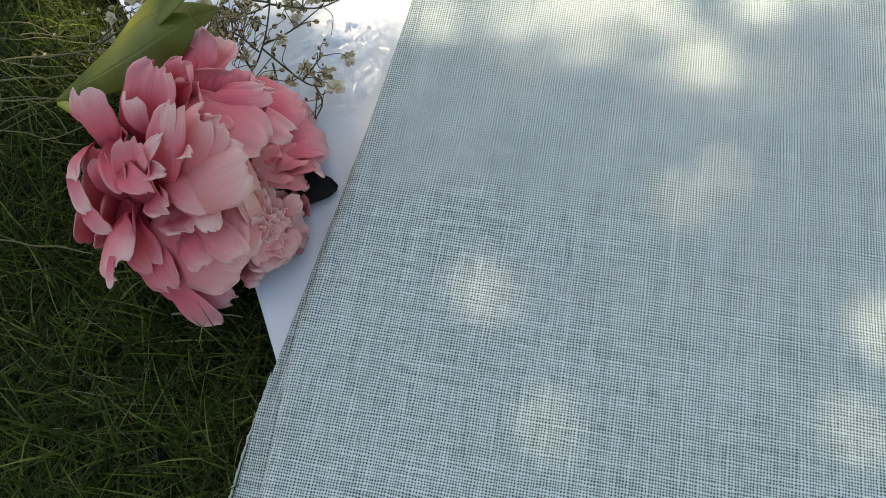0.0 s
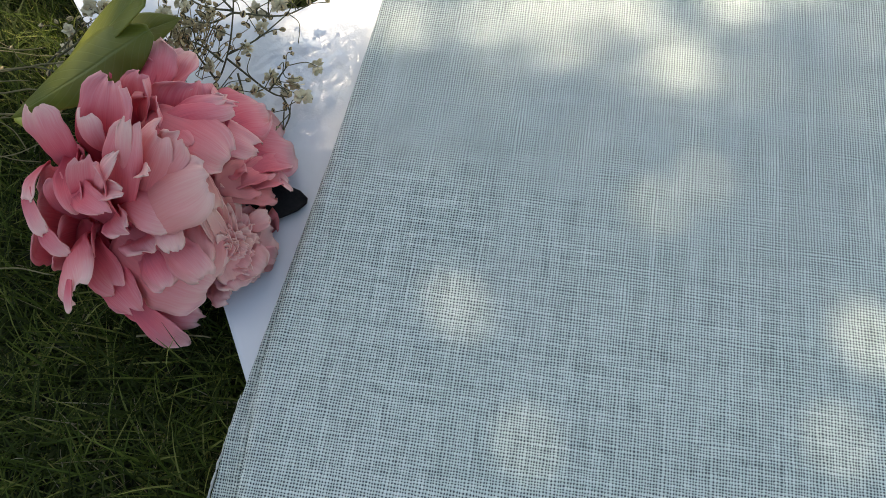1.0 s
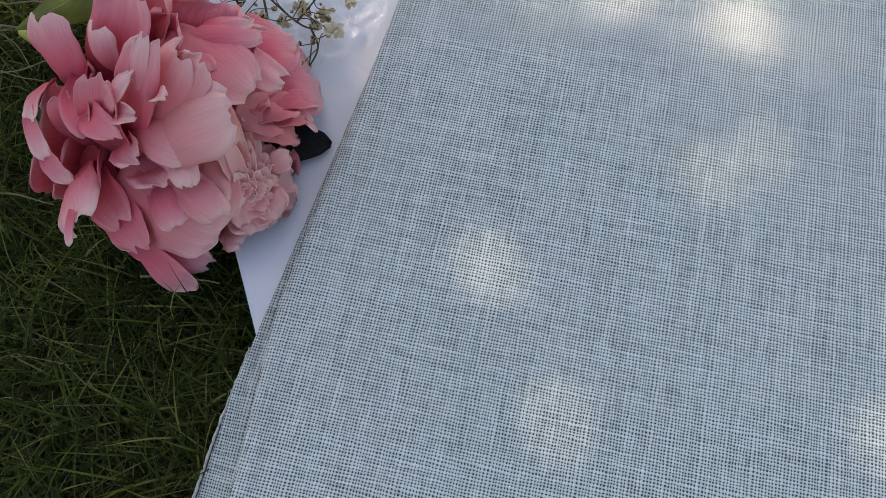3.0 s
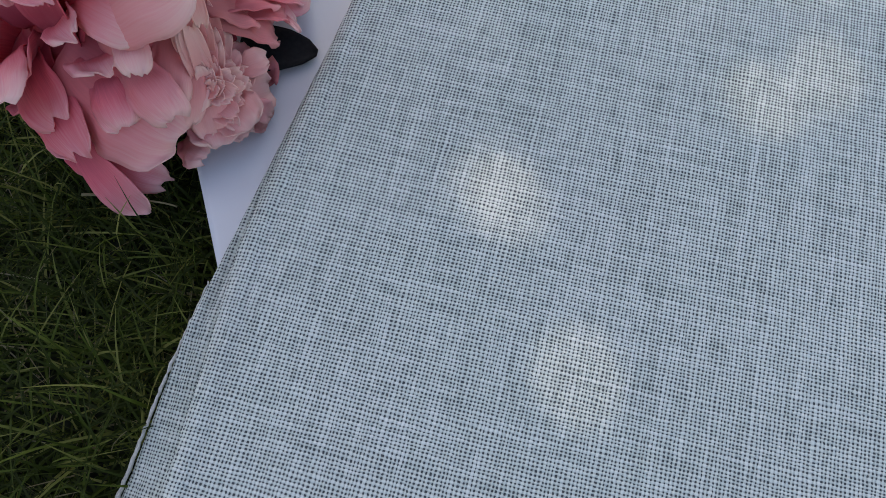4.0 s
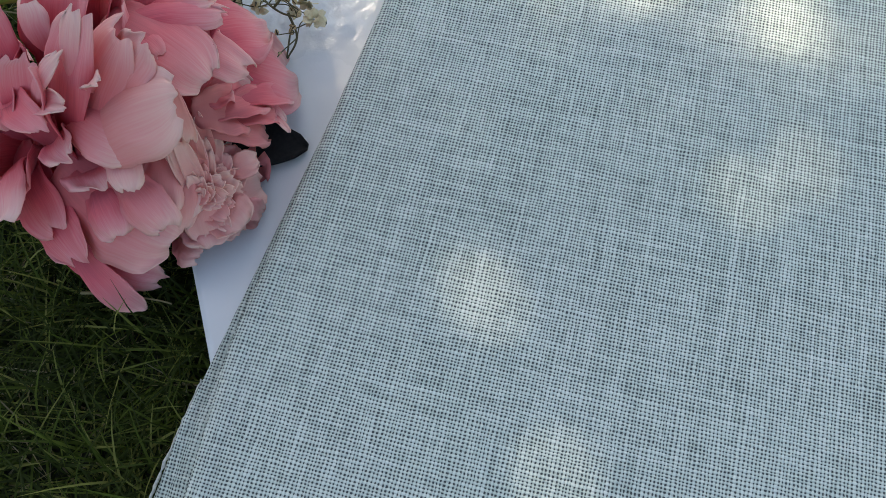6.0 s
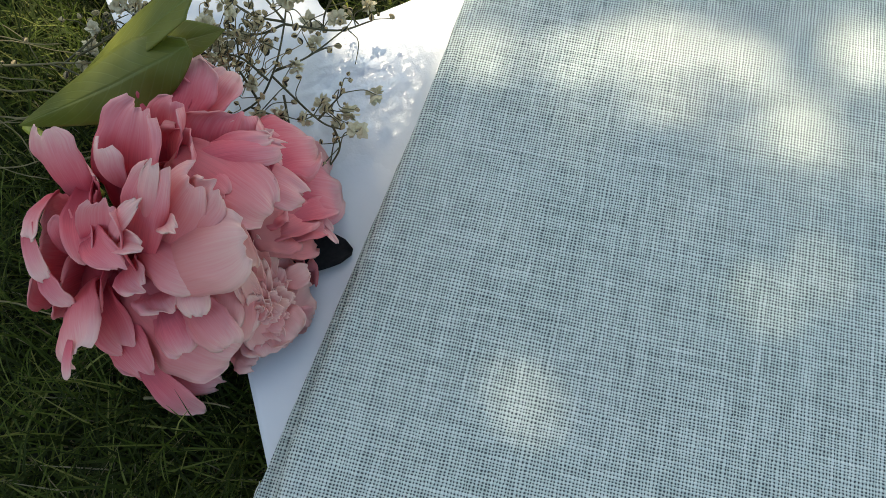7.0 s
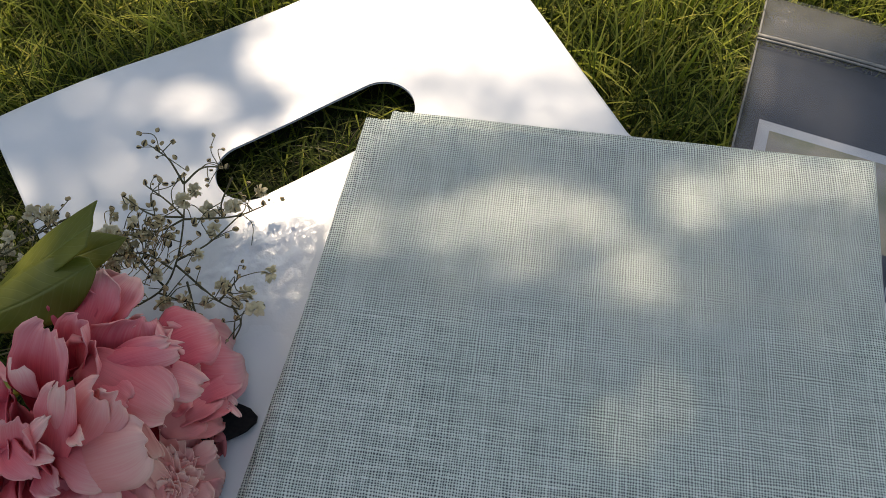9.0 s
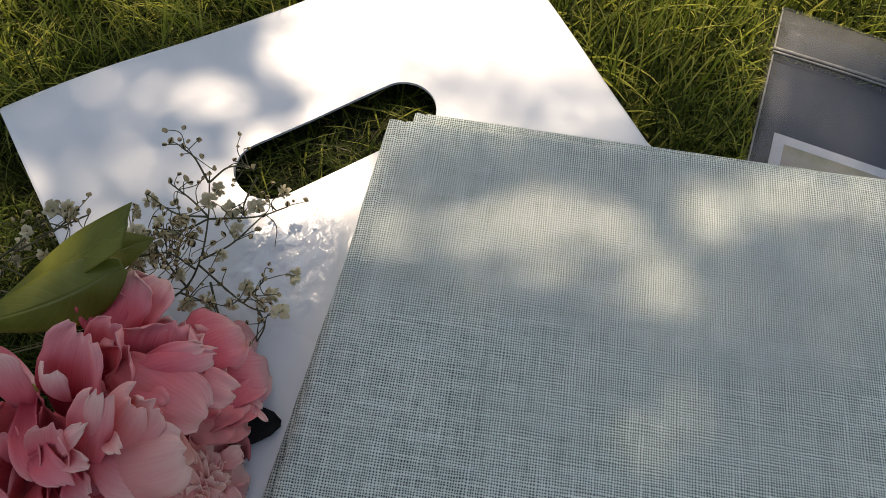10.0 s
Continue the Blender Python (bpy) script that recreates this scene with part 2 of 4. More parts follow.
GOLD = plain("golden_brown_dry_twig", (0.16, 0.105, 0.03), (0.34, 0.24, 0.09), 0.7, 500.0)
FLORET = plain("cream_white_floret", (0.52, 0.43, 0.24), (0.80, 0.74, 0.52), 0.7, 900.0)
BLACK = plain("black_velvet", (0.004, 0.004, 0.004), (0.012, 0.012, 0.011), 0.95, 700.0)
FRAY = plain("pale_raw_cloth_edge", (0.45, 0.46, 0.40), (0.70, 0.70, 0.63), 0.9, 900.0, 0.0006, 0.6)
WHITE_CARD = plain("white_photo_paper", (0.76, 0.76, 0.77), (0.82, 0.82, 0.82), 0.4)
NAVY = plain("navy_blue_card", (0.012, 0.016, 0.035), (0.022, 0.028, 0.04), 0.55)
SLATE = plain("dark_slate_card", (0.016, 0.020, 0.028), (0.032, 0.037, 0.046), 0.6, 30.0)
INK = plain("pale_ink", (0.55, 0.57, 0.62), (0.65, 0.66, 0.70), 0.5)
SEAL = plain("milky_film_seal", (0.20, 0.20, 0.18), (0.34, 0.33, 0.30), 0.35, 200.0)
BARK = plain("rough_brown_bark", (0.06, 0.045, 0.03), (0.16, 0.12, 0.085), 0.9, 25.0, 0.01, 0.8)
PHOTO, FILM, FROST = make_photo(), make_film(), make_frost()


# ---- building ----
def mesh_ob(name, verts, faces, material, parent=None, label="", smooth=True, attrs=None):
    me = bpy.data.meshes.new(name)
    me.from_pydata([tuple(v) for v in verts], [], faces)
    me.materials.append(material)
    if smooth:
        me.polygons.foreach_set("use_smooth", [True] * len(me.polygons))
    for key, values in (attrs or {}).items():
        me.attributes.new(key, "FLOAT", "POINT").data.foreach_set("value", np.asarray(values, np.float32).ravel())
    me.update()
    ob = new(name, me)
    ob.parent = parent
    if label:
        tagged(ob, label)
    return ob


def part(name, bm, material, parent, label=""):
    me = bpy.data.meshes.new(name)
    bm.to_mesh(me)
    bm.free()
    me.materials.append(material)
    me.polygons.foreach_set("use_smooth", [True] * len(me.polygons))
    ob = new(name, me)
    ob.parent = parent
    if label:
        tagged(ob, label)
    return ob


def thing(name, label, category, at=(0, 0, 0), group="", kind=""):
    ob = new(name)
    ob.empty_display_size = 0.01
    ob.matrix_world = pose(*at)
    return tagged(ob, label, category, group, kind)


def grid_faces(nu, nv, start=0, flip=False):
    f = []
    for j in range(nv - 1):
        for i in range(nu - 1):
            a = start + j * nu + i
            q = (a, a + 1, a + nu + 1, a + nu)
            f.append(q[::-1] if flip else q)
    return f


def shell(pts, nu, nv, thick):
    """A closed thin skin from a grid of points: both faces and the rim."""
    p = np.asarray(pts, float).reshape(nv, nu, 3)
    du, dv = np.gradient(p, axis=1), np.gradient(p, axis=0)
    n = np.cross(du, dv)
    n /= np.maximum(np.linalg.norm(n, axis=2, keepdims=True), 1e-9)
    k = nu * nv
    verts = np.concatenate([(p + n * thick / 2).reshape(-1, 3), (p - n * thick / 2).reshape(-1, 3)])
    faces = grid_faces(nu, nv) + grid_faces(nu, nv, k, True)
    rim = [i for i in range(nu)] + [j * nu + nu - 1 for j in range(1, nv)]
    rim += [(nv - 1) * nu + i for i in range(nu - 2, -1, -1)] + [j * nu for j in range(nv - 2, 0, -1)]
    for a, b in zip(rim, rim[1:] + rim[:1]):
        faces.append((b, a, a + k, b + k))
    return verts, faces


def smooth_line(points, steps):
    """Points along a smooth curve through the given ones."""
    p = [Vector(q) for q in points]
    p = [p[0] * 2 - p[1]] + p + [p[-1] * 2 - p[-2]]
    out = []
    for i in range(1, len(p) - 2):
        for s in range(steps):
            t = s / steps
            a, b, c, d = p[i - 1:i + 3]
            out.append(0.5 * (2 * b + (c - a) * t + (2 * a - 5 * b + 4 * c - d) * t * t + (3 * b - a - 3 * c + d) * t ** 3))
    return out + [p[-2]]


def tube(points, r0, r1, sides=6, steps=6):
    """Vertices and faces of a tapered tube with closed ends."""
    line = smooth_line(points, steps)
    verts, faces, up = [], [], Vector((0.31, 0.2, 0.93))
    for i, q in enumerate(line):
        d = (line[min(i + 1, len(line) - 1)] - line[max(i - 1, 0)]).normalized()
        s = d.cross(up).normalized()
        w = s.cross(d)
        r = r0 + (r1 - r0) * i / (len(line) - 1)
        verts += [q + (s * math.cos(a) + w * math.sin(a)) * r for a in (2 * math.pi * k / sides for k in range(sides))]
    for i in range(len(line) - 1):
        for k in range(sides):
            a, b = i * sides + k, i * sides + (k + 1) % sides
            faces.append((a, b, b + sides, a + sides))
    faces.append(tuple(range(sides))[::-1])
    faces.append(tuple(range((len(line) - 1) * sides, len(line) * sides)))
    return verts, faces


def inside(poly, x, y):
    hit = np.zeros(np.shape(x), bool)
    for (x0, y0), (x1, y1) in zip(poly, poly[1:] + poly[:1]):
        hit ^= ((y0 > y) != (y1 > y)) & (x < (x1 - x0) * (y - y0) / (y1 - y0 + 1e-12) + x0)
    return hit


# ---- plan ----
BAG_AT, BAG_TURN = (-0.160, 0.140), math.atan2(0.563, 0.826)
BAG_W, BAG_L = 0.292, 0.385
HOLE_MID, HOLE_LEN, HOLE_WIDE = (0.1400, -0.0922), 0.108, 0.0330
CLOTH_TL, CLOTH_TR = (0.0325, 0.1465), (0.277, 0.134)
CLOTH_LEN = 0.40
SLEEVE_AT, SLEEVE_TURN = (0.2535, 0.262), math.atan2(-0.31, 0.95)
SLEEVE_W, SLEEVE_L = 0.165, 0.235


def bag_right(y):
    """The bag's long edge narrows towards its folded middle and spreads again at the gusset."""
    return float(np.interp(-y, (0.0, 0.07, 0.17, 0.22, 0.30, 0.385), (0.291, 0.2855, 0.2755, 0.280, 0.3160, 0.3400)))


def bag_left(y):
    return float(np.interp(-y, (0.0, 0.20, 0.226, 0.27, 0.385), (0.003, 0.005, 0.0035, -0.003, -0.012)))


def turned(at, angle, x, y):
    c, s = math.cos(angle), math.sin(angle)
    return at[0] + c * x - s * y, at[1] + s * x + c * y


BAG_POLY = [turned(BAG_AT, BAG_TURN, *q) for q in ((0.003, 0), (0.291, 0), (0.2755, -0.17), (0.280, -0.22), (0.316, -0.30), (0.34, -BAG_L), (-0.012, -BAG_L), (-0.003, -0.27), (0.0035, -0.226), (0.005, -0.20))]
HOLE_POLY = [turned(BAG_AT, BAG_TURN, HOLE_MID[0] + a * (HOLE_LEN / 2 - 0.004), HOLE_MID[1] + b * (HOLE_WIDE / 2 - 0.003)) for a, b in ((-1, 1), (1, 1), (1, -1), (-1, -1))]
CLOTH_DOWN = Vector((-0.168, -1.0)).normalized() * CLOTH_LEN
CLOTH_POLY = [CLOTH_TL, CLOTH_TR, (CLOTH_TR[0] + CLOTH_DOWN.x, CLOTH_TR[1] + CLOTH_DOWN.y), (CLOTH_TL[0] + CLOTH_DOWN.x - 0.008, CLOTH_TL[1] + CLOTH_DOWN.y)]
SLEEVE_POLY = [turned(SLEEVE_AT, SLEEVE_TURN, *q) for q in ((0, 0), (SLEEVE_W, 0), (SLEEVE_W, -SLEEVE_L), (0, -SLEEVE_L))]


# ---- ground ----
def soil_height(x, y):
    near = math.exp(-(x * x + y * y) / 0.6)
    return -0.019 + 0.006 * near * noise.noise((x * 9, y * 9, 0.3)) + 0.003 * near * noise.noise((x * 31, y * 31, 4.0))


def build_ground():
    rings = [0.012 * k for k in range(1, 60)] + [0.75 * 1.35 ** k for k in range(0, 24)]
    n = 96
    verts, faces = [(0, 0, soil_height(0, 0))], []
    for r in rings:
        for k in range(n):
            a = 2 * math.pi * k / n
            x, y = r * math.cos(a), r * math.sin(a)
            verts.append((x, y, soil_height(x, y)))
    faces += [(0, 1 + k, 1 + (k + 1) % n) for k in range(n)]
    for j in range(len(rings) - 1):
        for k in range(n):
            a, b = 1 + j * n + k, 1 + j * n + (k + 1) % n
            faces.append((a, a + n, b + n, b))
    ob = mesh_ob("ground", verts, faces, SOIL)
    tagged(ob, "dark garden soil under a lawn", "ground", kind="structure")


def blades(name, count, box, length, width, material, label, upright=0.55, seed=1, cover_ok=True):
    """Grass: curved, tapering blades, flattened where something lies on them."""
    rng = np.random.default_rng(seed)
    x0, y0, x1, y1 = box
    gx, gy = rng.uniform(x0, x1, count), rng.uniform(y0, y1, count)
    tuft = np.array([noise.noise((a * 22, b * 22, seed)) for a, b in zip(gx, gy)])
    heading = rng.uniform(0, 2 * math.pi, count)
    ln = rng.uniform(*length, count) * (1 + 0.5 * tuft)
    wd = rng.uniform(*width, count)
    rise = np.clip(rng.normal(upright, 0.25, count), 0.05, 1.0)
    bend = rng.uniform(0.1, 0.9, count)
    z0 = np.array([soil_height(a, b) for a, b in zip(gx, gy)])
    seg = 5
    t = np.linspace(0, 1, seg)[None, :]
    out = ln[:, None] * (t * (1 - rise[:, None]) + 0.45 * bend[:, None] * t * t)
    up = ln[:, None] * (rise[:, None] * t - 0.32 * bend[:, None] * t ** 2.6)
    px = gx[:, None] + np.cos(heading)[:, None] * out
    py = gy[:, None] + np.sin(heading)[:, None] * out
    pz = z0[:, None] + np.maximum(up, 0.0005)
    covered = (inside(BAG_POLY, px, py) & ~inside(HOLE_POLY, px, py)) | inside(CLOTH_POLY, px, py) | inside(SLEEVE_POLY, px, py)
    pz = np.where(covered, np.minimum(pz, -0.011), pz)
    lawn = np.hypot(gx, gy) < (9.0 if x1 - x0 < 2 else 1.35)
    if x1 - x0 > 2:
        lawn &= ~((gx > -0.34) & (gx < 0.48) & (gy > -0.30) & (gy < 0.48))
    keep = ~(covered.any(axis=1) & ~covered.all(axis=1)) | (pz.max(axis=1) < -0.004)
    keep &= ~(covered.all(axis=1) & (rng.random(count) < 0.85))
    hole = inside(HOLE_POLY, gx, gy)
    keep &= ~(hole & ((np.maximum.reduce(pz, axis=1) > 0.007) | (rng.random(count) < (0.3 if width[1] < 0.0015 else 0.9))))
    keep &= lawn
    if name == "tall_grass":
        # thins out towards its borders
        rim = np.minimum.reduce([gx - x0, x1 - gx, y1 - gy])
        keep &= rng.random(count) < np.clip(rim / 0.09, 0.0, 1.0)
    px, py, pz, heading, wd = px[keep], py[keep], pz[keep], heading[keep], wd[keep]
    m = len(px)
    side = np.stack([-np.sin(heading), np.cos(heading)], 1)
    w = wd[:, None] * (1 - t ** 1.8 * 0.93) / 2
    verts = np.zeros((m, seg, 2, 3))
    for k, sgn in ((0, -1), (1, 1)):
        verts[:, :, k, 0] = px + sgn * side[:, :1] * w
        verts[:, :, k, 1] = py + sgn * side[:, 1:] * w
        verts[:, :, k, 2] = pz + (k * 0.25 * w)
    base = (np.arange(m) * seg * 2)[:, None]
    quad = np.array([[2 * i, 2 * i + 1, 2 * i + 3, 2 * i + 2] for i in range(seg - 1)]).ravel()[None, :]
    faces = (base + quad).reshape(-1, 4)
    along = np.broadcast_to(t[:, :, None], (m, seg, 2))
    ob = mesh_ob(name, verts.reshape(-1, 3), faces.tolist(), material, attrs={"along": along})
    tagged(ob, label, "grass", kind="stuff")


build_ground()
blades("grass", 125000, (-0.36, -0.32, 0.50, 0.50), (0.018, 0.050), (0.0005, 0.0013), GRASS, "short green lawn grass, shade painted into its dark colour", 0.5, 3)
blades("tall_grass", 30000, (-0.36, 0.14, 0.55, 0.62), (0.022, 0.058), (0.0008, 0.0019), SUNLIT_GRASS, "longer yellow-green grass blades behind the bag, sunlight painted into their colour", 0.62, 5)
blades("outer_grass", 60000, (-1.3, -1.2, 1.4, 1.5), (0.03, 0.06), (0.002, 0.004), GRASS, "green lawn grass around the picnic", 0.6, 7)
blades("dry_grass", 15000, (-0.36, -0.32, 0.50, 0.50), (0.005, 0.035), (0.0003, 0.0008), STRAW, "scattered dry straw-coloured grass", 0.3, 9)


# ---- paper bag ----
def bag_rise(x, y):
    """Gentle waves of the flat paper."""
    edge = max(0.0, -y) / BAG_L
    near = max(0.0, 1 - math.hypot((x - 0.086) / 0.036, (y + 0.146) / 0.026))
    ridge = abs(noise.noise((x * 95, y * 140, 6.0))) + 0.6 * abs(noise.noise((x * 210 + y * 120, y * 230, 8.0)))
    return 0.0012 + 0.0027 * min(1.0, near * 1.8) * ridge + 0.0016 * noise.noise((x * 14, y * 14, 2.0)) * (1 - 0.5 * edge) + 0.0012 * math.sin(x * 30 + 1.0) * math.exp(-abs(y) * 14)


def hole_ring(k, n, wide=1.0):
    a = 2 * math.pi * k / n
    half = HOLE_LEN / 2 - HOLE_WIDE / 2
    r = HOLE_WIDE / 2
    # walk round a rounded slot by length
    total = 4 * half + 2 * math.pi * r
    s = (a / (2 * math.pi)) * total
    if s < half:
        return HOLE_MID[0] + s, HOLE_MID[1] + r
    s -= half
    if s < math.pi * r:
        b = math.pi / 2 - s / r
        return HOLE_MID[0] + half + r * math.cos(b), HOLE_MID[1] + r * math.sin(b)
    s -= math.pi * r
    if s < 2 * half:
        return HOLE_MID[0] + half - s, HOLE_MID[1] - r
    s -= 2 * half
    if s < math.pi * r:
        b = -math.pi / 2 - s / r
        return HOLE_MID[0] - half + r * math.cos(b), HOLE_MID[1] + r * math.sin(b)
    s -= math.pi * r
    return HOLE_MID[0] - half + s, HOLE_MID[1] + r


def bag_panel(name, lift, parent, label, grow=0.0):
    """One paper panel with the rounded handle slot cut through it."""
    n, rings = 520, 96
    verts, faces = [], []
    for j in range(rings + 1):
        f = (j / rings) ** 1.6
        for k in range(n):
            hx, hy = hole_ring(k, n)
            dx, dy = hx - HOLE_MID[0], hy - HOLE_MID[1]
            # where the ray from the slot's middle leaves the rectangle
            sx = ((BAG_W + grow if dx > 0 else -grow) - HOLE_MID[0]) / dx if abs(dx) > 1e-9 else 1e9
            sy = ((grow if dy > 0 else -BAG_L) - HOLE_MID[1]) / dy if abs(dy) > 1e-9 else 1e9
            s = min(sx, sy)
            x, y = hx + (dx * s - dx) * f, hy + (dy * s - dy) * f
            x += (bag_right(y) - BAG_W) * max(0.0, (x - HOLE_MID[0]) / (BAG_W - HOLE_MID[0])) ** 2 * f
            x += bag_left(y) * max(0.0, 1 - x / HOLE_MID[0]) * f
            wave = 0.0028 * math.sin(x * 24 + 0.6) if y > -0.02 else 0.0
            verts.append((x, y + wave * max(0.0, 1 + y / 0.02) if y > -0.02 else y, bag_rise(x, y) + lift))
    for j in range(rings):
        for k in range(n):
            a, b = j * n + k, j * n + (k + 1) % n
            faces.append((a, b, b + n, a + n))
    k = len(verts)
    verts += [(x, y, z - 0.0004) for x, y, z in verts]
    faces += [tuple(i + k for i in f[::-1]) for f in faces]
    for a in range(n):
        b = (a + 1) % n
        faces.append((b, a, a + k, b + k))
        c, d = rings * n + a, rings * n + b
        faces.append((c, d, d + k, c + k))
    return mesh_ob(name, verts, faces, BAG, parent, label)


bag = thing("paper_bag", "flat white coated paper bag with cut-out handle on the grass", "bag")
bag.matrix_world = Matrix.Translation((*BAG_AT, 0)) @ Matrix.Rotation(BAG_TURN, 4, "Z")
bag_panel("front_panel", 0.0006, bag, "shiny white paper with small crumples")
bag_panel("back_panel", -0.0006, bag, "white paper under the front panel", -0.0012)


# ---- folded cloth ----
def cloth_layer(name, parent, tl, tr, down_left, down_right, z, thick, fold, seed, label="", bend=0.0, sag=0.0):
    """One fold of cloth: a soft slab with a rounded, slightly sunken rim."""
    nu, nv = 64, 90
    a, b, c, d = (Vector(q) for q in (tl, tr, down_left, down_right))

    def warp(t, n):
        # more lines close to both rims
        t = t / (n - 1)
        return 0.5 - 0.5 * math.cos(math.pi * t)

    top, low = [], []
    for j in range(nv):
        v = warp(j, nv)
        for i in range(nu):
            u = warp(i, nu)
            p = a.lerp(b, u).lerp(c.lerp(d, u), v)
            p.x += bend * max(0.0, v - 0.56) ** 0.9 * (1 - u) ** 3
            wide = (b - a).length
            dl, dr, dt = u * wide, (1 - u) * wide, v * CLOTH_LEN
            drop = 0.0
            for dist, r in ((dl, fold), (dr, fold * 0.6), (dt, fold * 0.5)):
                if dist < r:
                    drop = max(drop, 1 - math.sqrt(max(0.0, 1 - (1 - dist / r) ** 2)))
            crease = 0.0011 * math.exp(-((dl - fold * 1.15) / 0.0011) ** 2)
            wave = 0.0005 * noise.noise((p.x * 16, p.y * 16, seed)) + 0.00025 * noise.noise((p.x * 70, p.y * 70, seed + 3))
            rag = 0.0006 * noise.noise((p.y * 60, p.x * 60, seed + 9))
            x, y = p.x + (rag if i in (0, nu - 1) else 0), p.y + (rag if j in (0, nv - 1) else 0)
            fall = sag * max(0.0, 1 - dl / 0.024) ** 1.2 * min(1.0, max(0.0, v - 0.615) / 0.12)
            top.append((x, y, z - fall - drop * thick * 0.55 - crease + wave * (1 - drop)))
            low.append((x, y, z - fall - thick + drop * thick * 0.35))
    k = nu * nv
    faces = grid_faces(nu, nv, 0, True) + grid_faces(nu, nv, k)
    rim = [i for i in range(nu)] + [j * nu + nu - 1 for j in range(1, nv)]
    rim += [(nv - 1) * nu + i for i in range(nu - 2, -1, -1)] + [j * nu for j in range(nv - 2, 0, -1)]
    for p, q in zip(rim, rim[1:] + rim[:1]):
        faces.append((p, q, q + k, p + k))
    ob = mesh_ob(name, top + low, faces, FABRIC, None, label)
    m = CLOTH_FRAME
    ob.data.transform(m.inverted())
    ob.parent = parent
    return ob


CLOTH_FRAME = Matrix.Translation((*CLOTH_TL, 0)) @ Matrix.Rotation(math.atan2(CLOTH_TR[1] - CLOTH_TL[1], CLOTH_TR[0] - CLOTH_TL[0]) - 0.045, 4, "Z")
cloth = thing("folded_cloth", "folded sage-grey open-weave linen cloth lying on the white bag", "cloth")
cloth.matrix_world = CLOTH_FRAME
q0, q1, q2, q3 = CLOTH_POLY[0], CLOTH_POLY[1], (CLOTH_POLY[3][0] + 0.008, CLOTH_POLY[3][1]), CLOTH_POLY[2]
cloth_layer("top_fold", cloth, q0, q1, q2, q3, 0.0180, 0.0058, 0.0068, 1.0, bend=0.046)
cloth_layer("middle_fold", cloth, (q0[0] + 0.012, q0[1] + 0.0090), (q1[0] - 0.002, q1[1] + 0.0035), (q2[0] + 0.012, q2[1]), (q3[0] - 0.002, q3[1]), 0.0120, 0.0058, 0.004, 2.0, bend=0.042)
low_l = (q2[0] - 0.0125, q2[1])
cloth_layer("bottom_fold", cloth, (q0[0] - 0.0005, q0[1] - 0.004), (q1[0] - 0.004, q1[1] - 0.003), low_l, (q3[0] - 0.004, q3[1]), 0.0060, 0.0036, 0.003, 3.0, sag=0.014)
v, f = tube([(q0[0] - 0.0005 - (q0[0] - 0.0005 - low_l[0]) * s - 0.0002, q0[1] - 0.004 + (low_l[1] - q0[1] + 0.004) * s, 0.0054 - 0.0134 * min(1.0, max(0.0, s - 0.615) / 0.12) + 0.0004 * math.sin(40 * s)) for s in (0.58, 0.66, 0.76, 0.88, 1.0)], 0.0002, 0.0012, 6, 24)
v = [p + Vector((noise.noise(p * 700), noise.noise(p * 900 + Vector((3, 1, 2))), noise.noise(p * 800))) * 0.0005 for p in v]
edge = mesh_ob("raw_edge", v, f, FRAY, None, "pale frayed raw edge of the lowest fold")
edge.data.transform(CLOTH_FRAME.inverted())
edge.parent = cloth


# ---- clear sleeve with print and cards ----
def slab(name, w, l, thick, material, parent=None, label="", bow=0.0):
    """A thin sheet from its upper left corner, with bevelled rim, slightly bowed."""
    nu, nv = 10, 12
    pts = []
    for j in range(nv):
        for i in range(nu):
            u, t = i / (nu - 1), j / (nv - 1)
            pts.append((u * w, -t * l, bow * math.sin(math.pi * u) * math.sin(math.pi * t)))
    verts, faces = shell(pts, nu, nv, thick)
    return mesh_ob(name, verts, faces, material, parent, label)


sleeve_frame = Matrix.Translation((*SLEEVE_AT, 0)) @ Matrix.Rotation(SLEEVE_TURN, 4, "Z")


def in_sleeve(ob, x, y, z, turn=0.0):
    ob.matrix_world = sleeve_frame @ pose(x, y, z, 0, 0, turn)
    return ob


sleeve = thing("clear_sleeve", "clear plastic sleeve holding a print and dark cards on the grass", "sleeve")
sleeve.matrix_world = sleeve_frame @ pose(0, 0, -0.0035)
film_top = slab("film", SLEEVE_W, SLEEVE_L, 0.00012, FILM, sleeve, "clear shiny plastic film", 0.0012)
film_top.visible_shadow = False
under = slab("back_film", SLEEVE_W, SLEEVE_L, 0.00012, FILM, sleeve, "clear plastic film")
under.location.z = -0.0055
under.visible_shadow = False
header_flap = slab("header_flap", SLEEVE_W - 0.002, 0.0325, 0.0002, FROST, sleeve, "hazy grey header above the seal")
header_flap.location = (0.001, -0.001, -0.0012)
for y, r in ((-0.0342, 0.0010), (-0.0368, 0.0007)):
    v, f = tube([(0.0, y, 0.0004), (0.05, y + 0.0006, 0.0010), (0.11, y - 0.0003, 0.0010), (SLEEVE_W, y + 0.0003, 0.0004)], r, r, 8, 10)
    mesh_ob("seal_strip", v, f, SEAL, sleeve, "milky raised seal strip")
for x in (0.0006, SLEEVE_W - 0.0006):
    v, f = tube([(x, 0, -0.001), (x + 0.0004, -0.06, -0.001), (x, -0.15, -0.001), (x, -SLEEVE_L, -0.001)], 0.0006, 0.0006, 6, 10)
    mesh_ob("side_weld", v, f, SEAL, sleeve)
backing = slab("backing_card", SLEEVE_W - 0.003, SLEEVE_L - 0.040, 0.0008, SLATE)
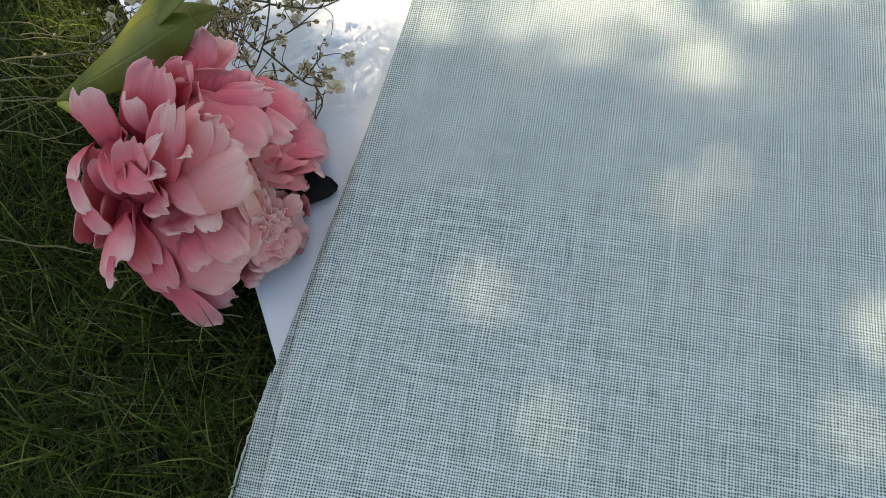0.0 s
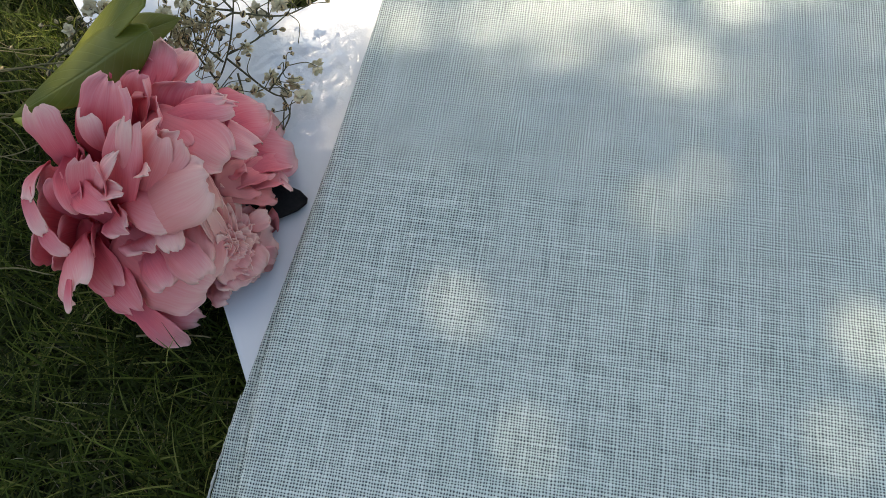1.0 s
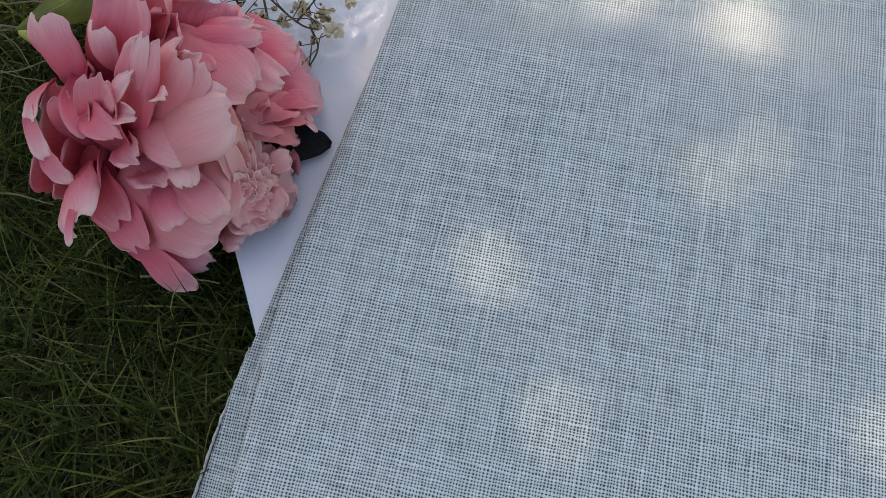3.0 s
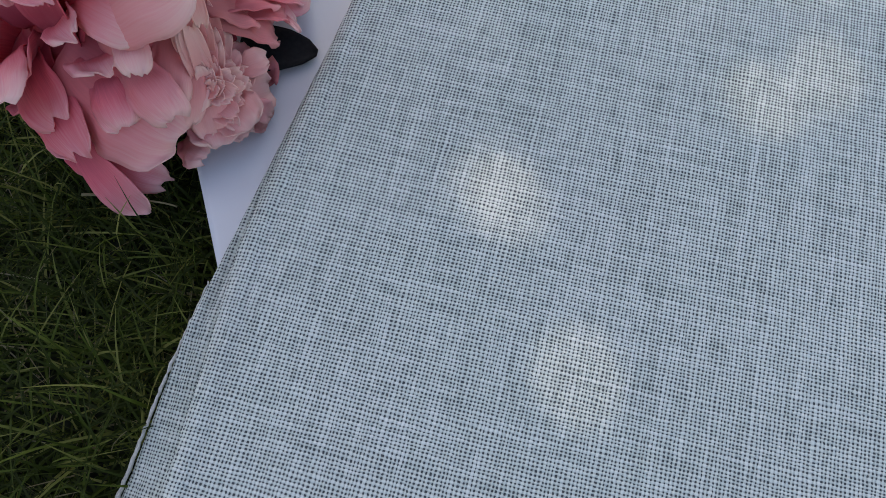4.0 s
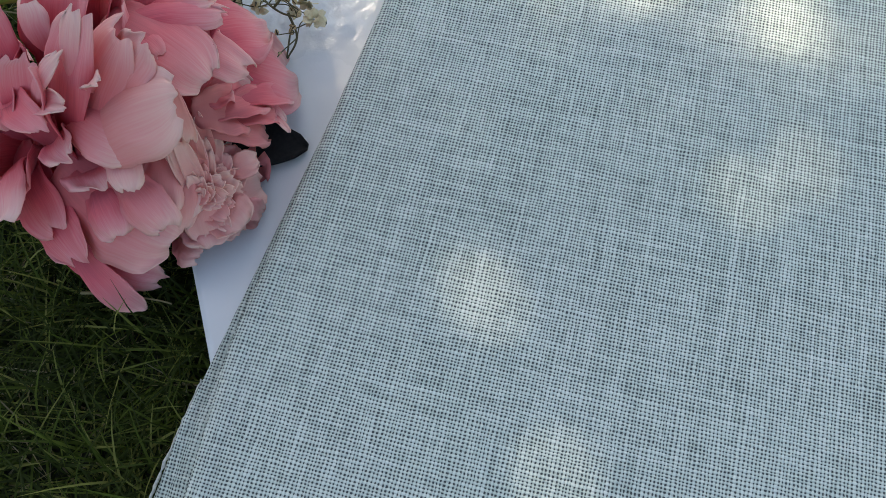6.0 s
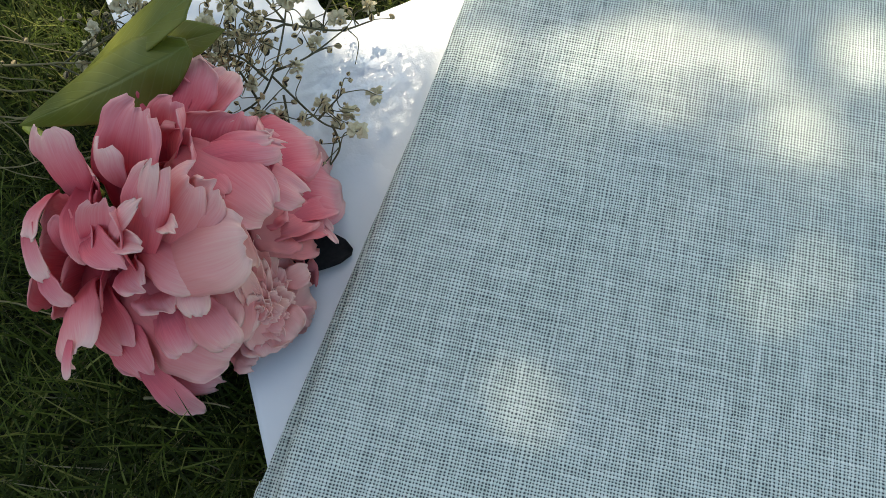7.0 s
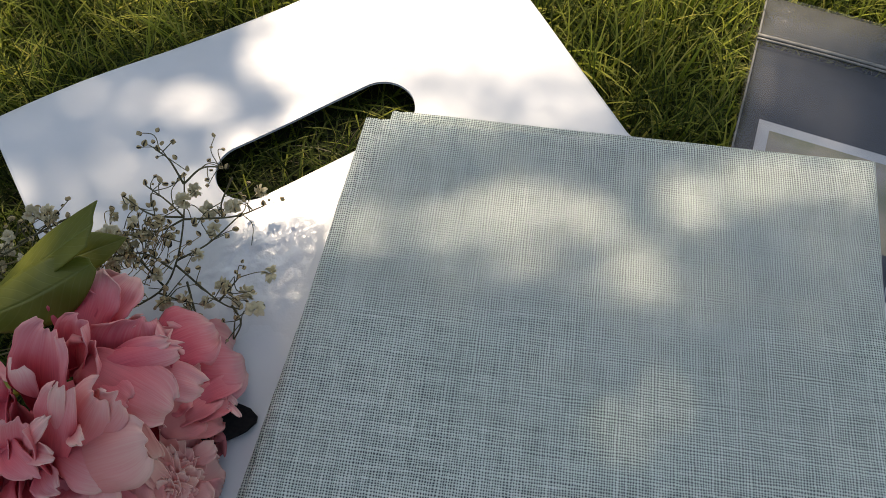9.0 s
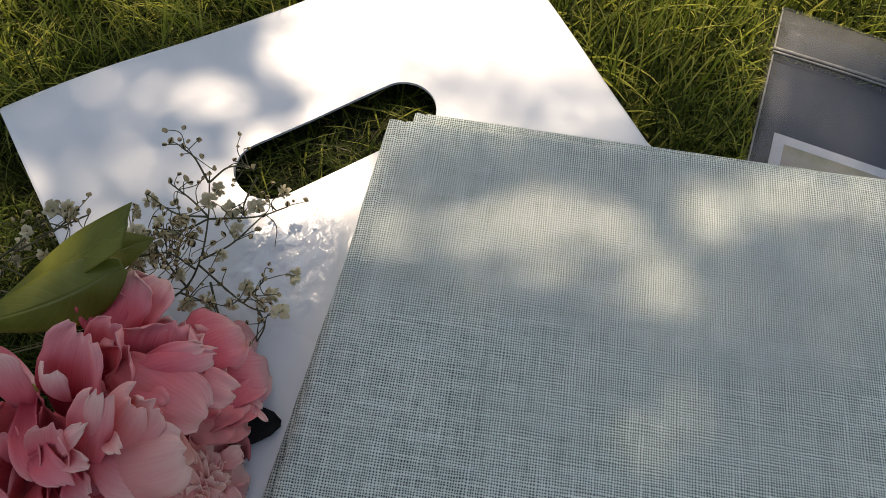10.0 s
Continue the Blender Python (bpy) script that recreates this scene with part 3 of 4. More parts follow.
tagged(in_sleeve(backing, 0.0015, -0.0365, -0.0078), "dark slate backing card inside the clear sleeve", "card")

photo = thing("photo_print", "photo print with white border, faded olive landscape, inside the sleeve", "photo")
in_sleeve(photo, 0.0115, -0.0895, -0.0064)
slab("paper", 0.148, 0.105, 0.0004, WHITE_CARD, photo, "white bordered photo paper")
pic = slab("picture", 0.138, 0.093, 0.0002, PHOTO, photo, "faded olive and beige landscape picture")
pic.location = (0.006, -0.006, 0.0004)

card = thing("note_card", "navy blue card with thin pale script, tucked under the bag", "card")
in_sleeve(card, 0.0255, -0.1500, -0.0050)
slab("card_body", 0.110, 0.066, 0.0006, NAVY, card, "navy blue card")
rng = random.Random(4)
x = 0.016
while x < 0.075:
    h = rng.choice((0.006, 0.008, 0.012, 0.018))
    bar = slab("script_bar", 0.0005, h, 0.0002, INK, card)
    bar.location = (x, -0.016 - rng.uniform(0, 0.004), 0.0006)
    x += rng.uniform(0.0022, 0.0058)


# ---- peony ----
FLOWER_MID = Vector((-0.050, -0.014, 0.006))
peony = thing("peony_flower", "full pink peony bloom with ruffled petals resting on grass and bag", "flower", (-0.050, -0.014, 0.0))
petal_count = 0


def petal(base, tip, wide, cup, bulge, tone, calm=1.0):
    """One petal, in millimetres: from base to tip, cupped across, bowed along, ragged and ruffled at its rim."""
    global petal_count
    petal_count += 1
    rng = random.Random(petal_count * 17)
    b, t = Vector(base) / 1000, Vector(tip) / 1000
    wide *= 1.08 / 1000
    mid = (b + t) / 2
    n = ((mid - FLOWER_MID).normalized() * 0.55 + Vector((0.0, -0.22, 0.85)) * 0.6).normalized()
    d = (t - b)
    length = d.length
    side = d.normalized().cross(n)
    if side.length < 0.2:
        side = Vector((1, 0, 0))
    side.normalize()
    n = side.cross(d.normalized()).normalized()
    ctrl = mid + n * bulge * length
    nu, nv = 19, 17
    pts, along, across = [], [], []
    seed = petal_count * 3.7
    twist = rng.uniform(-0.25, 0.25)
    cut = rng.choice((0.0, 0.0, 0.03, 0.05))
    for j in range(nv):
        v = j / (nv - 1)
        for i in range(nu):
            u = -1 + 2 * i / (nu - 1)
            rag = noise.noise((u * 1.4, seed, 0.0)) * 0.10 - abs(noise.noise((u * 2.6, seed, 5.0))) * 0.028
            notch = -cut * math.exp(-((u - twist) / 0.16) ** 2)
            vv = v * (1 + (rag + notch) * v ** 3)
            c = b * (1 - vv) ** 2 + ctrl * 2 * vv * (1 - vv) + t * vv ** 2
            prof = (0.58 + 0.42 * min(1.0, v / 0.5) ** 0.9) * math.sqrt(max(0.0, 1 - max(0.0, (v - 0.50) / 0.535) ** 4.2))
            w = wide / 2 * max(prof, 0.07)
            edge_rag = 1 + 0.09 * noise.noise((v * 6.0, seed, 9.0 if u > 0 else 13.0))
            lift = cup * (u * u) * w
            ruffle = (abs(u) ** 2 * 0.5 + v ** 4 * 0.32) * wide * calm * 0.38 * (noise.noise((u * 2.2 + v, v * 3.6 - u, seed)) + 0.22 * noise.noise((u * 6.0, v * 7.0, seed + 2)))
            roll = -0.12 * wide * calm * max(0.0, v - 0.78) / 0.22 * (0.4 + noise.noise((u * 1.7, seed, 2.0)))
            q = c + side * (u * w * edge_rag + twist * 0.25 * w * v) + n * (lift + ruffle + roll)
            q.z = max(q.z, 0.0015)
            pts.append(q - peony.location)
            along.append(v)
            across.append(u)
    verts, faces = shell(pts, nu, nv, 0.00035)
    # the blush turns to peach round the heart
    peach = max(0.0, 1 - math.hypot(mid.x + 0.018, mid.y + 0.026) / 0.034) * rng.uniform(0.7, 1.15)
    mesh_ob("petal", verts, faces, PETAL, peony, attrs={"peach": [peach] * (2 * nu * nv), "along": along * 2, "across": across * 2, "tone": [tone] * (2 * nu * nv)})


petal((-58, 16, 50), (-54, 40, 60), 26, 0.1, 0.05, 0, 0.8)
petal((-56, 17, 50), (-45, 41, 52), 24, 0.1, 0.05, -0.02, 0.8)
petal((-58, 18, 50), (-60, 33, 57), 17, 0.1, 0.05, 0.25, 0.8)
petal((-35, 14, 32), (-9, 27, 9), 36, -0.15, 0.2, -0.08, 0.55)
petal((-36, 15, 39), (-16, 31, 28), 26, -0.2, 0.2, 0, 0.8)
petal((-80, -10, 42), (-87, 3, 66), 18, -0.3, 0.18, -0.05, 0.5)
petal((-86, -18, 14), (-90, -27, 44), 37, 0.16, 0.1, 0.34, 0.3)
petal((-90, -8, 44), (-89, -27, 50), 7, 0.4, 0.2, -0.15, 0.6)
petal((-92, -21, 48), (-83, -36, 44), 7, 0.4, 0.2, -0.18, 0.6)
petal((-87, -32, 44), (-76, -42, 38), 7, 0.4, 0.2, -0.12, 0.6)
petal((-82, -25, 14), (-82, -40, 38), 21, 0.15, 0.08, 0.42, 0.35)
petal((-77, -5, 48), (-65, -32, 56), 10, 0.8, 0.18, 0.3, 0.5)
petal((-72, -23, 34), (-78, -18, 54), 14, 0.6, 0.2, 0.55, 0.5)
petal((-78, -34, 32), (-67, -58, 44), 20, -0.25, 0.2, -0.22, 0.5)
petal((-69, -54, 45), (-69, -65, 40), 3, 0.2, 0.1, -0.1, 0.5)
petal((-73, -29, 24), (-67, -45, 38), 19, 0.3, 0.2, 0.55, 0.4)
petal((-63, -11, 38), (-57, 12, 72), 26, 0.25, 0.14, 0.38, 0.7)
petal((-65, -5, 50), (-66, -2, 70), 13, -0.5, 0.35, -0.15, 0.6)
petal((-57, 2, 40), (-48, 17, 70), 19, 0.25, 0.12, 0.35, 0.9)
petal((-38, 4, 40), (-33, 20, 60), 30, 0.3, 0.15, 0.3, 1)
petal((-34, 6, 42), (-25, 19, 56), 18, 0.3, 0.2, 0.1, 1.1)
petal((-49, 2, 46), (-44, 9, 66), 20, 0.3, 0.1, 0.3, 0.9)
petal((-51, -1, 58), (-16, 11, 60), 10, -0.5, 0.25, 0.12, 0.8)
petal((-41, 7, 58), (-20, 13, 62), 7, -0.4, 0.2, -0.05, 1)
petal((-47, 4, 62), (-15, -10, 58), 20, -0.3, 0.22, 0.1, 0.7)
petal((-41, 3, 58), (-9, 1, 48), 14, -0.35, 0.22, 0.02, 0.8)
petal((-49, 0, 58), (-28, -9, 64), 15, -0.2, 0.2, 0.3, 0.7)
petal((-55, -26, 38), (-33, -9, 76), 17, -0.25, 0.15, 0.15, 0.6)
petal((-53, -27, 38), (-17, -23, 70), 23, -0.35, 0.25, -0.05, 0.6)
petal((-43, -21, 50), (-28, -11, 74), 15, -0.3, 0.2, 0.02, 0.7)
petal((-23, -16, 60), (-20, -24, 46), 4, 0.2, 0.2, -0.1, 0.8)
petal((-60, -28, 36), (-43, -10, 80), 16, -0.2, 0.14, 0.22, 0.6)
petal((-49, -20, 50), (-43, -10, 82), 6, -0.5, 0.3, -0.1, 0.8)
petal((-43, -19, 60), (-35, -25, 74), 6, 0.3, 0.2, -0.15, 0.8)
petal((-61, -28, 32), (-59, -19, 70), 17, 0.35, 0.14, 0.35, 0.6)
petal((-63, -25, 44), (-48, -18, 74), 6, -0.3, 0.3, -0.1, 0.7)
petal((-61, -23, 50), (-46, -29, 66), 7, 0.4, 0.3, -0.12, 1)
petal((-73, -18, 46), (-54, -34, 62), 10, 0.3, 0.3, 0.25, 0.8)
petal((-55, -22, 50), (-32, -31, 54), 17, -0.3, 0.3, 0, 0.8)
petal((-46, -21, 50), (-26, -25, 58), 14, -0.3, 0.25, -0.05, 0.8)
petal((-41, -26, 46), (-34, -41, 46), 9, -0.3, 0.25, -0.12, 1)
petal((-59, -28, 44), (-50, -37, 52), 11, 0.2, 0.3, 0.1, 0.9)
petal((-60, -31, 38), (-25, -46, 24), 39, -0.35, 0.22, -0.02, 0.5)
petal((-49, -30, 36), (-44, -39, 42), 20, 0.2, 0.2, 0.1, 1)
petal((-41, -34, 38), (-26, -47, 34), 13, -0.3, 0.25, -0.12, 0.9)
petal((-49, -38, 36), (-40, -51, 31), 12, -0.3, 0.2, 0.06, 0.7)
petal((-33, -24, 38), (-28, -42, 32), 11, -0.25, 0.2, -0.05, 0.8)
petal((-26, -26, 34), (-26, -44, 24), 9, -0.2, 0.2, -0.1, 0.9)
petal((-25, -28, 30), (-20, -42, 14), 12, -0.2, 0.2, -0.08, 0.8)
petal((-77, -28, 30), (-54, -58, 22), 18, -0.15, 0.2, 0.35, 0.6)
petal((-82, -26, 28), (-60, -52, 30), 17, -0.1, 0.15, 0.5, 0.6)
petal((-59, -51, 18), (-40, -65, 1), 12, 0.15, 0.2, -0.12, 0.5)
petal((-62, -49, 18), (-35, -55, 5), 13, 0.15, 0.2, 0.15, 0.6)
petal((-65, -48, 18), (-53, -56, 8), 12, 0.1, 0.2, 0.3, 0.6)
# four low petals toned deep red, painting the shade in the hollows
petal((-73, -11, 30), (-71, -8, 56), 16, 0.5, 0.1, 0.85, 0.6)
petal((-62, 10, 34), (-54, 6, 52), 25, 0.3, 0.1, 0.9, 0.6)
petal((-52, -31, 26), (-47, -30, 36), 25, 0.3, 0.1, 0.9, 0.6)
petal((-79, -32, 18), (-74, -42, 26), 20, 0.2, 0.1, 0.85, 0.6)
petal((-36, 10, 35), (-17, 11, 26), 19, -0.3, 0.3, 0)
petal((-25, -10, 36), (-15, 8, 21), 16, 0.35, 0.3, 0.25)
petal((-25, -13, 40), (-17, -3, 26), 16, 0.3, 0.3, 0.35)
petal((-22, -9, 32), (-10, 8, 15), 13, 0.3, 0.3, 0.15)
petal((-23, -12, 35), (-11, -1, 14), 13, -0.2, 0.3, 0.25)
petal((-20, -2, 32), (-7, 14, 13), 8, 0.2, 0.2, 0)
petal((-16, 5, 14), (-3, -2, 19), 3, 0.3, 0.25, -0.25)
petal((-18, 7, 20), (-6, 3, 16), 5, 0.3, 0.2, -0.05)
petal((-31, -7, 37), (-21, 4, 33), 15, 0.3, 0.3, 0.35)
petal((-19, -28, 17), (-10, -19, 10), 13, 0.2, 0.2, -0.2)
petal((-21, -30, 17), (-10, -36, 15), 15, 0.2, 0.2, -0.2)
petal((-20, -20, 19), (-10, -14, 19), 8, 0.2, 0.2, -0.15)
petal((-25, -34, 14), (-18, -44, 15), 15, 0.1, 0.2, -0.12)
petal((-14, -29, 16), (-8, -27, 7), 7, 0.2, 0.2, -0.25)
petal((-31, -38, 9), (-22, -46, 13), 16, 0.1, 0.2, -0.08)
petal((-28, -24, 23), (-31, -21, 44), 5, 0.26, 0.25, 0.19, 0.45)
petal((-27, -22, 22), (-27, -17, 43), 5, 0.14, 0.25, 0.26, 0.45)
petal((-25, -19, 20), (-24, -12, 40), 5, 0.35, 0.25, 0.22, 0.45)
petal((-26, -22, 17), (-21, -13, 30), 6, 0.17, 0.25, -0.2, 0.45)
petal((-23, -20, 14), (-18, -11, 22), 8, 0.33, 0.25, 0.22, 0.45)
petal((-23, -22, 14), (-16, -14, 18), 5, 0.22, 0.25, -0.23, 0.45)
petal((-21, -22, 13), (-14, -15, 16), 6, 0.24, 0.25, -0.14, 0.45)
petal((-21, -25, 13), (-13, -19, 8), 6, 0.40, 0.25, 0.06, 0.45)
petal((-20, -27, 13), (-12, -23, 1), 7, 0.35, 0.25, -0.07, 0.45)
petal((-18, -28, 12), (-10, -26, 1), 8, 0.48, 0.25, 0.28, 0.45)
petal((-22, -29, 13), (-10, -30, 4), 6, 0.48, 0.25, 0.2, 0.45)
petal((-22, -31, 12), (-12, -36, 9), 6, 0.48, 0.25, -0.24, 0.45)
petal((-23, -31, 12), (-13, -39, 11), 6, 0.14, 0.25, -0.02, 0.45)
petal((-28, -25, 22), (-29, -23, 43), 6, 0.16, 0.25, 0.02, 0.45)
petal((-27, -23, 29), (-26, -20, 49), 7, 0.26, 0.25, 0.01, 0.45)
petal((-26, -23, 22), (-23, -19, 45), 5, 0.46, 0.25, 0.02, 0.45)
petal((-25, -23, 18), (-22, -18, 37), 5, 0.45, 0.25, -0.22, 0.45)
petal((-25, -26, 17), (-19, -16, 25), 7, 0.36, 0.25, 0.16, 0.45)
petal((-25, -26, 17), (-18, -18, 21), 7, 0.47, 0.25, 0.11, 0.45)
petal((-23, -26, 16), (-14, -19, 18), 7, 0.37, 0.25, 0.26, 0.45)
petal((-25, -28, 17), (-13, -24, 18), 7, 0.12, 0.25, -0.18, 0.45)
petal((-20, -28, 15), (-12, -25, 8), 7, 0.33, 0.25, 0.26, 0.45)
petal((-25, -29, 16), (-13, -28, 14), 7, 0.15, 0.25, 0.18, 0.45)
petal((-24, -29, 15), (-12, -34, 13), 7, 0.23, 0.25, 0.18, 0.45)
petal((-22, -31, 14), (-13, -36, 15), 7, 0.30, 0.25, 0.08, 0.45)
petal((-24, -30, 15), (-14, -38, 16), 5, 0.44, 0.25, -0.2, 0.45)
petal((-25, -29, 19), (-26, -25, 46), 5, 0.29, 0.25, -0.2, 0.45)
petal((-25, -28, 20), (-24, -24, 47), 5, 0.44, 0.25, -0.21, 0.45)
petal((-25, -28, 20), (-22, -21, 36), 5, 0.42, 0.25, 0.23, 0.45)
petal((-25, -28, 19), (-21, -20, 34), 6, 0.46, 0.25, -0.25, 0.45)
petal((-25, -28, 19), (-20, -20, 26), 6, 0.13, 0.25, 0.22, 0.45)
petal((-25, -29, 19), (-17, -21, 24), 6, 0.34, 0.25, 0.25, 0.45)
petal((-24, -28, 18), (-14, -23, 24), 7, 0.35, 0.25, -0.17, 0.45)
petal((-25, -29, 19), (-13, -27, 24), 4, 0.16, 0.25, -0.15, 0.45)
petal((-25, -29, 19), (-14, -30, 21), 6, 0.14, 0.25, 0.26, 0.45)
petal((-24, -29, 18), (-13, -31, 20), 4, 0.11, 0.25, 0.21, 0.45)
petal((-25, -29, 19), (-14, -36, 20), 6, 0.30, 0.25, 0.27, 0.45)
petal((-23, -31, 17), (-16, -39, 19), 6, 0.40, 0.25, 0.21, 0.45)
petal((-25, -29, 21), (-26, -26, 44), 6, 0.38, 0.25, -0.12, 0.45)
petal((-25, -29, 21), (-23, -25, 42), 5, 0.26, 0.25, -0.09, 0.45)
petal((-25, -29, 21), (-22, -24, 33), 5, 0.35, 0.25, 0.27, 0.45)
petal((-25, -29, 21), (-20, -24, 28), 6, 0.47, 0.25, -0.08, 0.45)
petal((-25, -29, 21), (-19, -24, 27), 6, 0.41, 0.25, -0.12, 0.45)
petal((-25, -29, 21), (-16, -26, 28), 5, 0.32, 0.25, -0.11, 0.45)
petal((-25, -29, 21), (-16, -29, 26), 5, 0.15, 0.25, 0.3, 0.45)
petal((-25, -29, 21), (-14, -31, 26), 5, 0.48, 0.25, 0.15, 0.45)
petal((-25, -29, 21), (-15, -34, 25), 5, 0.16, 0.25, 0.02, 0.45)
petal((-25, -29, 21), (-17, -35, 25), 5, 0.37, 0.25, -0.07, 0.45)
petal((-24, -30, 22), (-24, -28, 37), 3, 0.48, 0.25, -0.16, 0.45)
petal((-24, -30, 22), (-23, -25, 34), 4, 0.39, 0.25, 0.2, 0.45)
petal((-24, -30, 22), (-20, -26, 31), 4, 0.44, 0.25, 0.07, 0.45)
petal((-24, -30, 22), (-20, -26, 30), 5, 0.46, 0.25, -0.23, 0.45)
petal((-24, -30, 22), (-18, -29, 29), 4, 0.46, 0.25, -0.06, 0.45)
petal((-24, -30, 22), (-17, -31, 29), 5, 0.38, 0.25, 0.04, 0.45)
petal((-24, -30, 22), (-18, -33, 28), 4, 0.32, 0.25, -0.11, 0.45)
petal((-24, -30, 22), (-18, -34, 29), 5, 0.15, 0.25, 0.2, 0.45)
petal((-24, -30, 23), (-23, -30, 35), 4, 0.11, 0.25, -0.23, 0.45)
petal((-24, -30, 23), (-21, -29, 33), 4, 0.43, 0.25, -0.04, 0.45)
petal((-24, -30, 23), (-20, -30, 31), 4, 0.45, 0.25, 0.13, 0.45)
petal((-24, -30, 23), (-19, -32, 32), 3, 0.45, 0.25, -0.1, 0.45)
petal((-24, -30, 23), (-20, -33, 30), 3, 0.35, 0.25, 0.03, 0.45)

heart = random.Random(8)
# ruffled crown of inner petals towards the far side
for i in range(7):
    cx, cy = heart.uniform(-44, -22), heart.uniform(9, 25)
    h = 46 - (cx + 44) * 0.55 + heart.uniform(-3, 2)
    petal((cx - 2, cy - 4, h - 16), (cx + heart.uniform(-4, 5), cy + heart.uniform(2, 7), h), heart.uniform(9, 17), heart.uniform(0.1, 0.5), 0.2, heart.uniform(0.1, 0.4))
# filling petals between the big ones, toned dark to paint the shaded hollows
for i in range(38):
    a = heart.uniform(0, 2 * math.pi)
    r = heart.uniform(6, 25)
    cx, cy = -52 + r * math.cos(a) * 1.05, -12 + r * math.sin(a)
    h = 52 - 0.024 * r * r - max(0, cx + 45) * 0.45
    petal((cx * 0.75 - 52 * 0.25, cy * 0.75 - 12 * 0.25, h - 32), (cx + 6 * math.cos(a), cy + 6 * math.sin(a), h - 23), heart.uniform(20, 30), heart.uniform(0.1, 0.5), 0.2, heart.uniform(0.7, 0.95))

# the rounded base that carries the petals
bm = bmesh.new()
bmesh.ops.create_icosphere(bm, subdivisions=3, radius=1.0)
for vert in bm.verts:
    k = 1 + 0.12 * noise.noise(vert.co * 2.1)
    vert.co = Vector((vert.co.x * 0.030 * k - 0.004, vert.co.y * 0.026 * k, vert.co.z * 0.015 * k + 0.021))
part("receptacle", bm, PETAL, peony)
v, f = tube([(-0.128, 0.027, 0.018), (-0.116, 0.020, 0.021), (-0.104, 0.012, 0.020), (-0.092, 0.003, 0.018)], 0.0021, 0.0025, 12, 8)
mesh_ob("stem", [p - peony.location for p in v], f, STEM, peony, "smooth yellow-green cut stem")


def leaf_blade(name, points, wide, fold, tone, parent, material, curl=0.15, thick=0.0004, peak=0.5, blunt=0.0):
    """A pointed leaf along a line, folded at its midrib."""
    line = smooth_line([Vector(p) / 1000 for p in points], 14)
    nu, nv = 15, len(line)
    pts, along, across = [], [], []
    for j, c in enumerate(line):
        v = j / (nv - 1)
        d = (line[min(j + 1, nv - 1)] - line[max(j - 1, 0)]).normalized()
        side = d.cross(Vector(tone)).normalized()
        n = side.cross(d)
        w = wide / 2000 * max(0.02, math.sin(math.pi * min(1, v * 0.96 + 0.04) ** (math.log(0.5) / math.log(peak))) ** 0.9)
        if blunt and v > peak:
            w = wide / 2000 * (1 - (1 - blunt) * ((v - peak) / (1 - peak)) ** 1.6)
        for i in range(nu):
            u = -1 + 2 * i / (nu - 1)
            lift = fold * abs(u) * w - curl * u * u * w + 0.06 * w * noise.noise((u * 1.5, v * 5, wide))
            pts.append(c + side * (u * w) - d * (0.42 * u * w * v * v if blunt else 0.0) + n * lift - parent.location)
            along.append(v)
            across.append(u)
    verts, faces = shell(pts, nu, nv, thick)
    return mesh_ob(name, verts, faces, material, parent, attrs={"along": along * 2, "across": across * 2})


leaf_blade("leaf", [(-52, 39, 66), (-67, 30, 62), (-90, 26, 48), (-128, 25, 22)], 23, -0.22, (0.1, -0.45, 0.88), peony, LEAF, peak=0.45)
leaf_blade("leaf", [(-124, 30, 20), (-100, 37, 38), (-73, 43, 60), (-48, 48, 80)], 18, 0.2, (-0.2, -0.1, 0.95), peony, LEAF, peak=0.72, blunt=0.85)
leaf_blade("leaf", [(-92, 41, 40), (-68, 50, 48), (-50, 58, 50)], 17, 0.2, (0.1, -0.2, 0.95), peony, LEAF)
leaf_blade("sepal", [(-122, 22, 20), (-104, 13, 26), (-84, 2, 34)], 7, 0.3, (0.2, 0.1, 0.95), peony, PETAL)

# ---- black ribbon end ----
ribbon = []
for j in range(9):
    for i in range(7):
        u, t = -1 + 2 * i / 6, j / 8
        w = 0.0086 * (1 - t ** 2.6) ** 0.7 + 0.0010
        ribbon.append((-0.026 + 0.0265 * t, -0.003 + 0.003 * t + w * u * (1 - 0.10 * noise.noise((t * 5, u * 2, 1))), 0.0040 + 0.0010 * math.sin(3 * t) + 0.0012 * u * u))
v, f = shell(ribbon, 7, 9, 0.0009)
tagged(mesh_ob("ribbon_end", v, f, BLACK), "rounded black velvet ribbon end under the peony", "ribbon")

# ---- dried gypsophila ----
BRANCHES = {
    "main": [(-66, 33, 20), (-49, 51, 12), (-41, 62, 20), (-38, 78, 30), (-39, 96, 38)],
    "a": [(-41, 61, 20), (-20, 46, 18), (-10, 42, 20)],
    "b": [(-20, 46, 18), (-11, 54, 26)],
    "c": [(-14, 44, 19), (-11, 39, 12), (-15, 32, 6)],
    "d": [(-38, 78, 30), (-21, 87, 18), (-8, 92, 20)],
    "e": [(-41, 63, 20), (-29, 72, 20), (-19, 87, 18)],
    "f": [(-38, 79, 30), (-45, 84, 35), (-53, 88, 40)],
    "g": [(-38, 79, 30), (-50, 77, 35), (-63, 84, 38)],
}
